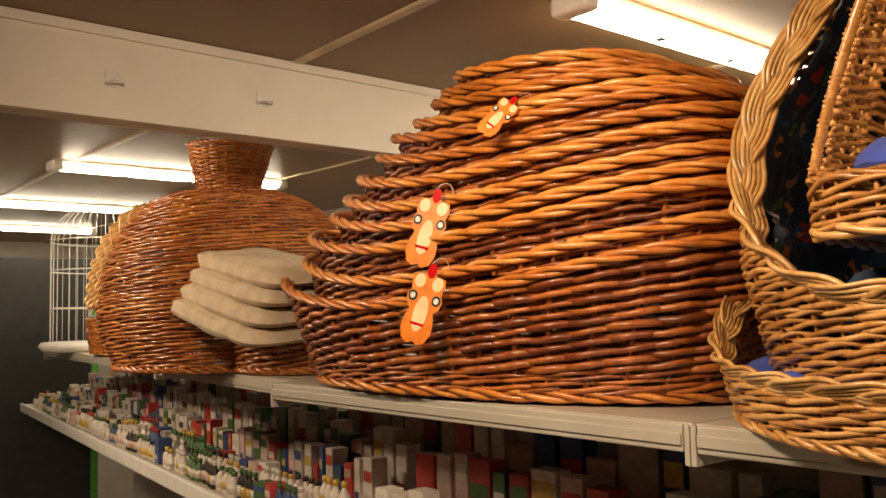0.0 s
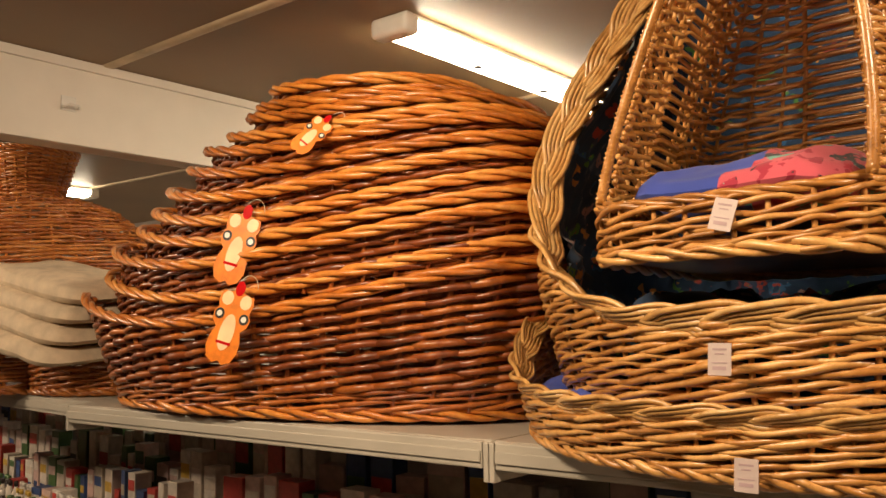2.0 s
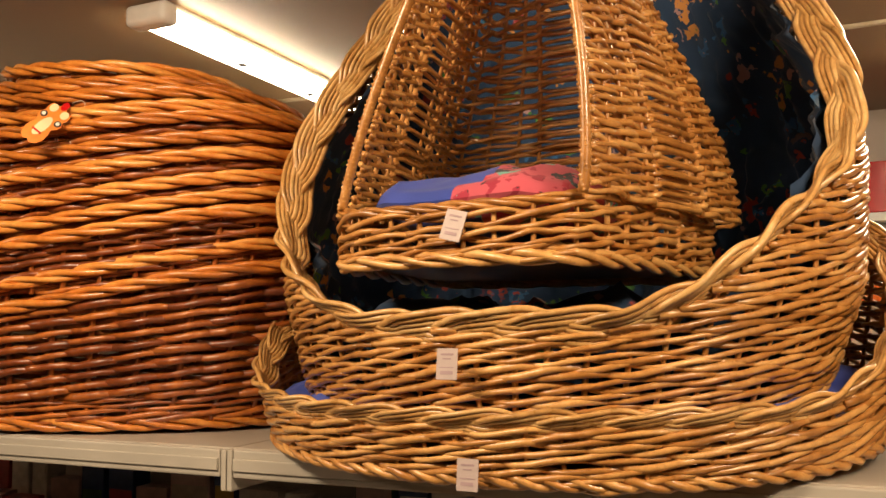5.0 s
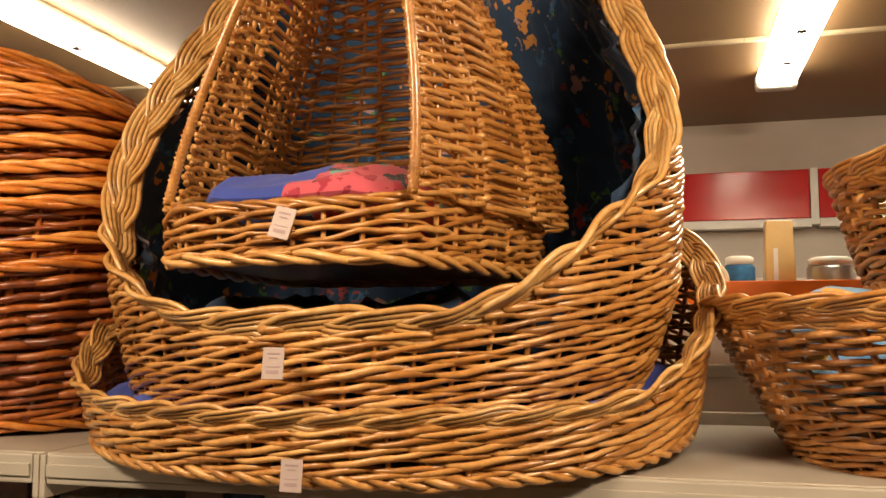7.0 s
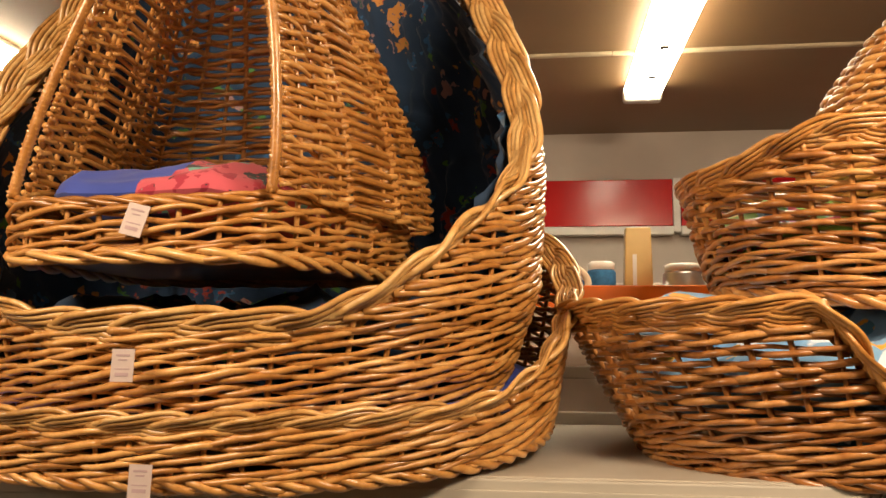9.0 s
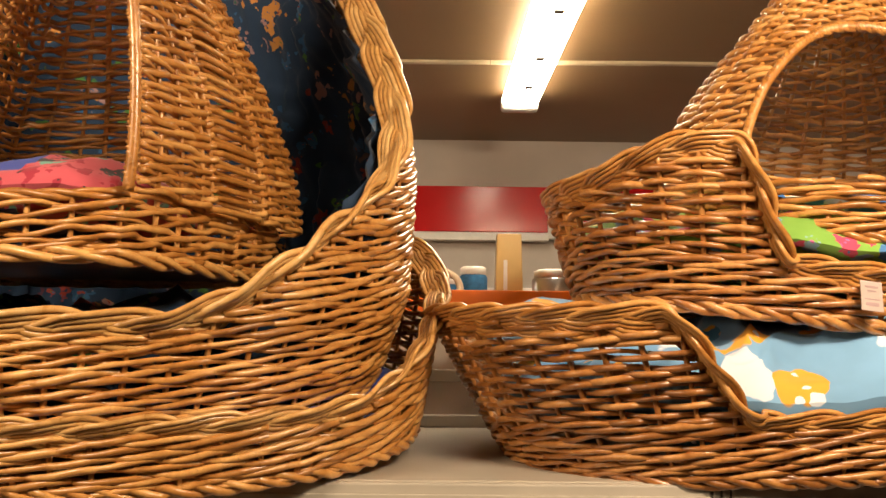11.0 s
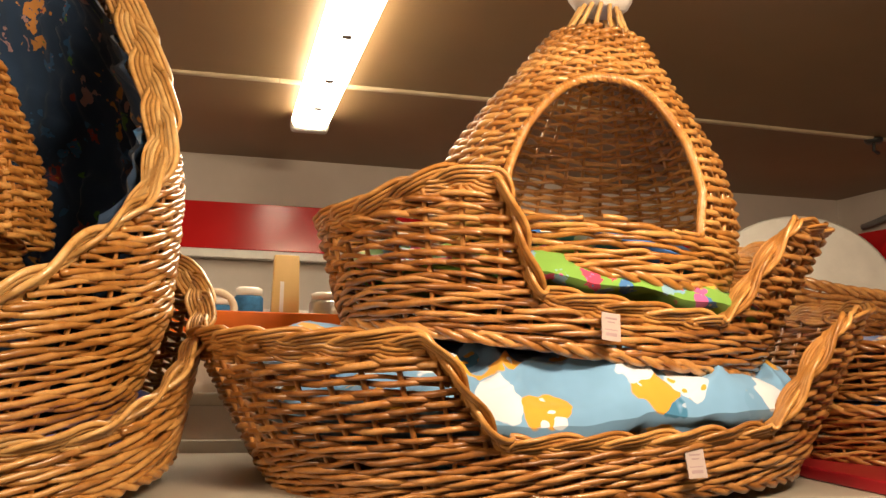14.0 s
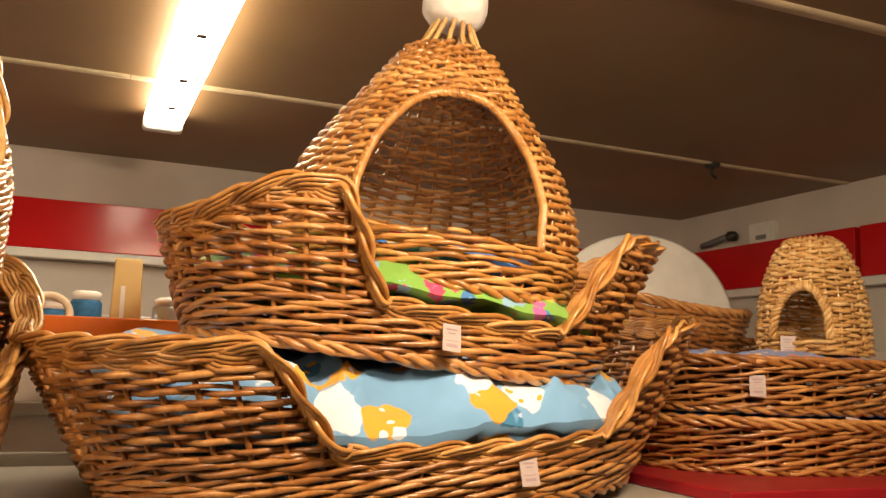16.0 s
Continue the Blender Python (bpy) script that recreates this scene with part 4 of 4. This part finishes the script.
pot = thing("round_basket", pose(-2.86, 1.41, SHELF_Z + 0.605, 0, 4, 0), "small round willow basket on top of the dome", "basket")
weave(sh, pot, W_AMBER, np.random.default_rng(92), pitch=0.0068, rod=0.0048, gap=0.04, amp=0.004)
rope(ring_curve(sh, 200), pot, W_AMBER, "rim", 3, 0.005, 0.07, 0.005)
base_plate(sh, pot, W_AMBER)
sh = Shape(0.19, 0.17, 2.2, lambda h: 0.9 + 0.1 * h / 0.15, lambda th: 0.16 + 0 * th)
lb = thing("round_basket", pose(-4.15, 1.52, SHELF_Z + 0.008), "low round red-brown willow basket at the shelf end", "basket")
weave(sh, lb, W_AMBER, np.random.default_rng(93), pitch=0.0075, rod=0.0052, gap=0.05, amp=0.004)
rope(ring_curve(sh, 200), lb, W_AMBER, "rim", 3, 0.005, 0.07, 0.005)
base_plate(sh, lb, W_AMBER)
cage = thing("bird_cage", pose(-4.9, 1.66, SHELF_Z + 0.03), "white wire bird cage with domed top", "bird cage")
a = np.linspace(0, 2 * math.pi, 48, endpoint=False)
for z in (0.0, 0.15, 0.3, 0.42):
    Tubes().add(np.stack([0.32 * np.cos(a), 0.26 * np.sin(a), z * 1.35 + 0 * a], -1), 0.004, None, 5, True).make("hoop", WHITE, cage)
for i in range(36):
    t0 = 2 * math.pi * i / 36
    z = np.concatenate([np.linspace(0, 0.42, 6), 0.42 + 0.16 * np.sin(np.linspace(0.15, 1.5, 8))])
    r = np.concatenate([np.ones(6), np.cos(np.linspace(0.15, 1.5, 8))])
    Tubes().add(np.stack([0.32 * r * math.cos(t0), 0.26 * r * math.sin(t0), z * 1.35], -1), 0.0016, (0.3, 0.5, 0.8), 4).make("wire", WHITE, cage)
lathe("tray", [(0.30, -0.03), (0.325, 0), (0.31, 0.02)], WHITE, cage, seg=32)

blackb = thing("black_board", pose(-6.3, 1.75, 0), "tall black display board beyond the cages", "board")
box("panel", (-0.02, -0.5, 0.0), (0.02, 0.35, 2.42), BLACK, blackb)
box("edge", (0.021, 0.30, 0.0), (0.03, 0.35, 2.4), C_LEAF, blackb, "green edge strip")
for x, y, w, h, c in ((-5.3, 1.95, 0.5, 0.42, WHITE),):
    cb = thing("glass_tank", pose(x, y, SHELF_Z - 0.02), "white-framed small pet tank with coloured things inside", "tank")
    for s in (-1, 1):
        for q in (-1, 1):
            box("post", (s * w / 2 - 0.008, q * 0.15 - 0.008, 0), (s * w / 2 + 0.008, q * 0.15 + 0.008, h), c, cb)
    for z in (0, h * 0.5, h):
        box("shelf", (-w / 2, -0.16, z - 0.006), (w / 2, 0.16, z + 0.006), c, cb)
    for k in range(5):
        box("packet", (-w / 2 + 0.03 + k * w * 0.18, -0.1, 0.008 + h * 0.5), (-w / 2 + 0.03 + k * w * 0.18 + 0.07, 0.02, 0.06 + h * 0.5 + 0.02 * (k % 3)), (YELLOW, C_DEEP, REDBOARD, WHITE, C_LEAF)[k], cb)

# ---- price stickers and hang tags ----
for m in (pose(-0.322, 0.975, 1.836, -6, 0, -4), pose(-0.345, 0.972, 1.961, -6, 0, -4), pose(-0.326, 0.950, 2.119, -10, 14, -8), pose(0.768, 1.058, 1.882, -14, -2, 4), pose(0.656, 1.066, 2.051, -12, 6, 6), pose(1.475, 1.325, 2.075, -8, 0, -42), pose(1.285, 1.203, 1.998, -6, 0, -30), pose(1.462, 1.168, 1.93, -6, 8, -15)):
    price_sticker(m)
hang_tag(pose(-1.262, 1.008, 2.008, -6, 17, 28))
hang_tag(pose(-1.277, 1.035, 2.152, -6, 17, 28))
hang_tag(pose(-1.122, 1.080, 2.348, -20, 40, 28), "small orange hang tag half tucked in the stack", 0.62)


# ---- shelves of goods under the display ----
LOW_LEFT = pose(-2.5, 1.18, 0, 0, 0, -6) @ pose(2.5, -1.0, 0)


def goods_shelf(x0, x1, m):
    ob = thing("gondola_shelf", m, "lower cream gondola shelf carrying packed goods", "shelf", "gondola shelf bays")
    box("board", (x0, 1.02, 1.43), (x1, BACK_Y, 1.452), SHELFM, ob)
    box("price_rail", (x0, 1.0, 1.408), (x1, 1.018, 1.462), WHITE, ob, bevel=0.007)


goods_shelf(-1.83, 2.9, pose(0, 0, 0))
goods_shelf(-6.2, -1.92, LOW_LEFT)
gl = tagged(box("partition", (-6.2, BACK_Y + 0.021, 0), (-1.9, BACK_Y + 0.05, SHELF_Z - 0.07), PANELM), kind="structure")
gl.matrix_basis = LOW_LEFT


def stand_at(x, y, turn=0):
    m = pose(x, y, 1.453, 0, 0, turn)
    return LOW_LEFT @ m if x < -1.9 else m


prng = np.random.default_rng(5)
hues = [(0.72, 0.64, 0.57), (0.50, 0.06, 0.05), (0.66, 0.58, 0.50), (0.05, 0.09, 0.24), (0.66, 0.46, 0.42), (0.62, 0.40, 0.07), (0.56, 0.48, 0.40), (0.03, 0.02, 0.018), (0.74, 0.68, 0.62), (0.08, 0.16, 0.06)]
GOODS = [plain("pack_%d" % i, c, 0.35, var=0.15, scale=30) for i, c in enumerate(hues)]
CARTON_HUES, DARK_HUES = (0, 2, 4, 6, 8, 8, 0, 1, 3, 9), (7, 7, 7, 3, 9, 0)


def bottle(x, y, r, z, body, cap):
    ob = thing("bottle", stand_at(x, y), "small capped bottle on the packed shelf", "bottle", "bottles on the shelf")
    lathe("body", [(r * 0.95, 0), (r, 0.004), (r, z * 0.62), (r * 0.42, z * 0.78), (r * 0.4, z * 0.84)], body, ob, seg=12)
    lathe("cap", [(r * 0.5, z * 0.84), (r * 0.5, z), (r * 0.4, z * 1.02)], cap, ob, seg=12)
    lathe("paper_label", [(r * 1.02, z * 0.15), (r * 1.02, z * 0.5)], GOODS[(0, 8, 5, 4)[prng.integers(0, 4)]], ob, "pale printed label", seg=12)


def carton(x, y, w, z, mat):
    ob = thing("carton", stand_at(x, y, prng.uniform(-6, 6)), "small printed carton packed on the shelf", "carton", "cartons on the shelf")
    box("box", (-w / 2, -0.02, 0), (w / 2, 0.03, z), mat, ob, bevel=0.0015)
    band, hue = prng.uniform(0.5, 0.7), GOODS[prng.integers(0, len(GOODS))]
    box("printed_band", (-w / 2 + 0.004, -0.0212, z * band), (w / 2 - 0.004, -0.0201, z * (band + 0.2)), hue, ob, bevel=0)
    box("printed_band", (-w / 2 + 0.007, -0.0212, z * 0.2), (w / 2 - 0.010, -0.0201, z * 0.34), GOODS[prng.integers(0, 5)], ob, bevel=0)


# cartons at the back, bottles and small cartons in clusters before them
for y, zmin, zmax, lo, hi in ((1.56, 0.19, 0.30, 0.05, 0.10), (1.42, 0.13, 0.21, 0.035, 0.075), (1.29, 0.09, 0.15, 0.03, 0.06)):
    x = -6.1
    while x < 0.9:
        w = prng.uniform(lo, hi)
        if -2.03 < x < -1.80:
            x = -1.79
        carton(x + w / 2, y, w, prng.uniform(zmin, zmax), GOODS[CARTON_HUES[prng.integers(0, 10)]])
        x += w + prng.uniform(0.006, 0.02)
for y in (1.19, 1.12, 1.06):
    x = -6.0
    while x < (-0.9 if y > 1.1 else -1.5):
        if -2.12 < x < -1.80:
            x = -1.79
        run = prng.integers(3, 8)
        dark = prng.uniform() < 0.45
        r = prng.uniform(0.012, 0.019)
        z = prng.uniform(0.065, 0.10)
        if prng.uniform() < 0.3:
            w = prng.uniform(0.04, 0.08)
            carton(x + w / 2, y, w, z, GOODS[CARTON_HUES[prng.integers(0, 10)]])
            x += w + 0.012
            continue
        body = GOODS[DARK_HUES[prng.integers(0, 6)] if dark else (0, 2, 8)[prng.integers(0, 3)]]
        cap = GOODS[(0, 1, 5, 7, 9, 8)[prng.integers(0, 6)]]
        for k in range(run if x > -1.9 else min(run, 4)):
            bottle(x + r, y + prng.uniform(-0.006, 0.006), r, z, body, cap)
            x += 2 * r + 0.004
        x += prng.uniform(0.004, 0.02)

# ---- small fittings ----
ck = thing("ceiling_hook", pose(2.285, 2.49, CEIL_Z), "small dark hook fixed to the ceiling strip", "hook")
lathe("base", [(0.024, -0.016), (0.03, -0.008), (0.03, 0.0)], BLACK, ck)
Tubes().add([(0, 0, -0.014), (0.0, 0.0, -0.04), (0.02, 0, -0.05)], 0.006, (0.3, 0.5, 0.8), 6).make("peg", BLACK, ck)
sb = thing("socket_box", pose(2.94, 2.92, 2.62), "white square junction box on the side wall", "junction box")
box("box", (-0.03, -0.075, -0.055), (0, 0.075, 0.055), WHITE, sb, bevel=0.006)
box("slot", (-0.033, -0.03, -0.02), (-0.0301, 0.03, 0.0), GREYM, sb, bevel=0.001)
hd = thing("clamp_bar", pose(2.94, 3.20, 2.625), "dark grey clamp bar fixed on the side wall", "clamp")
Tubes().add([(-0.02, -0.1, 0.012), (-0.035, -0.06, 0.012), (-0.035, 0.04, -0.004), (-0.03, 0.1, -0.01)], 0.014, (0, 0, 1), 8).make("bar", GREYM, hd)
lathe("knob", [(0.02, -0.02), (0.03, 0.0), (0.02, 0.02)], BLACK, hd).matrix_basis = pose(-0.03, -0.1, 0.012)
wl = thing("wire_loop", pose(-1.07, 1.20, 2.445), "thin bent wire loop sticking out of the basket stack", "wire")
a = np.linspace(-0.3, 2.9, 16)
Tubes().add(np.stack([0.02 * np.cos(a), 0 * a, 0.03 * np.sin(a)], -1), 0.0012, (0, 1, 0), 5).make("wire", STEEL, wl)
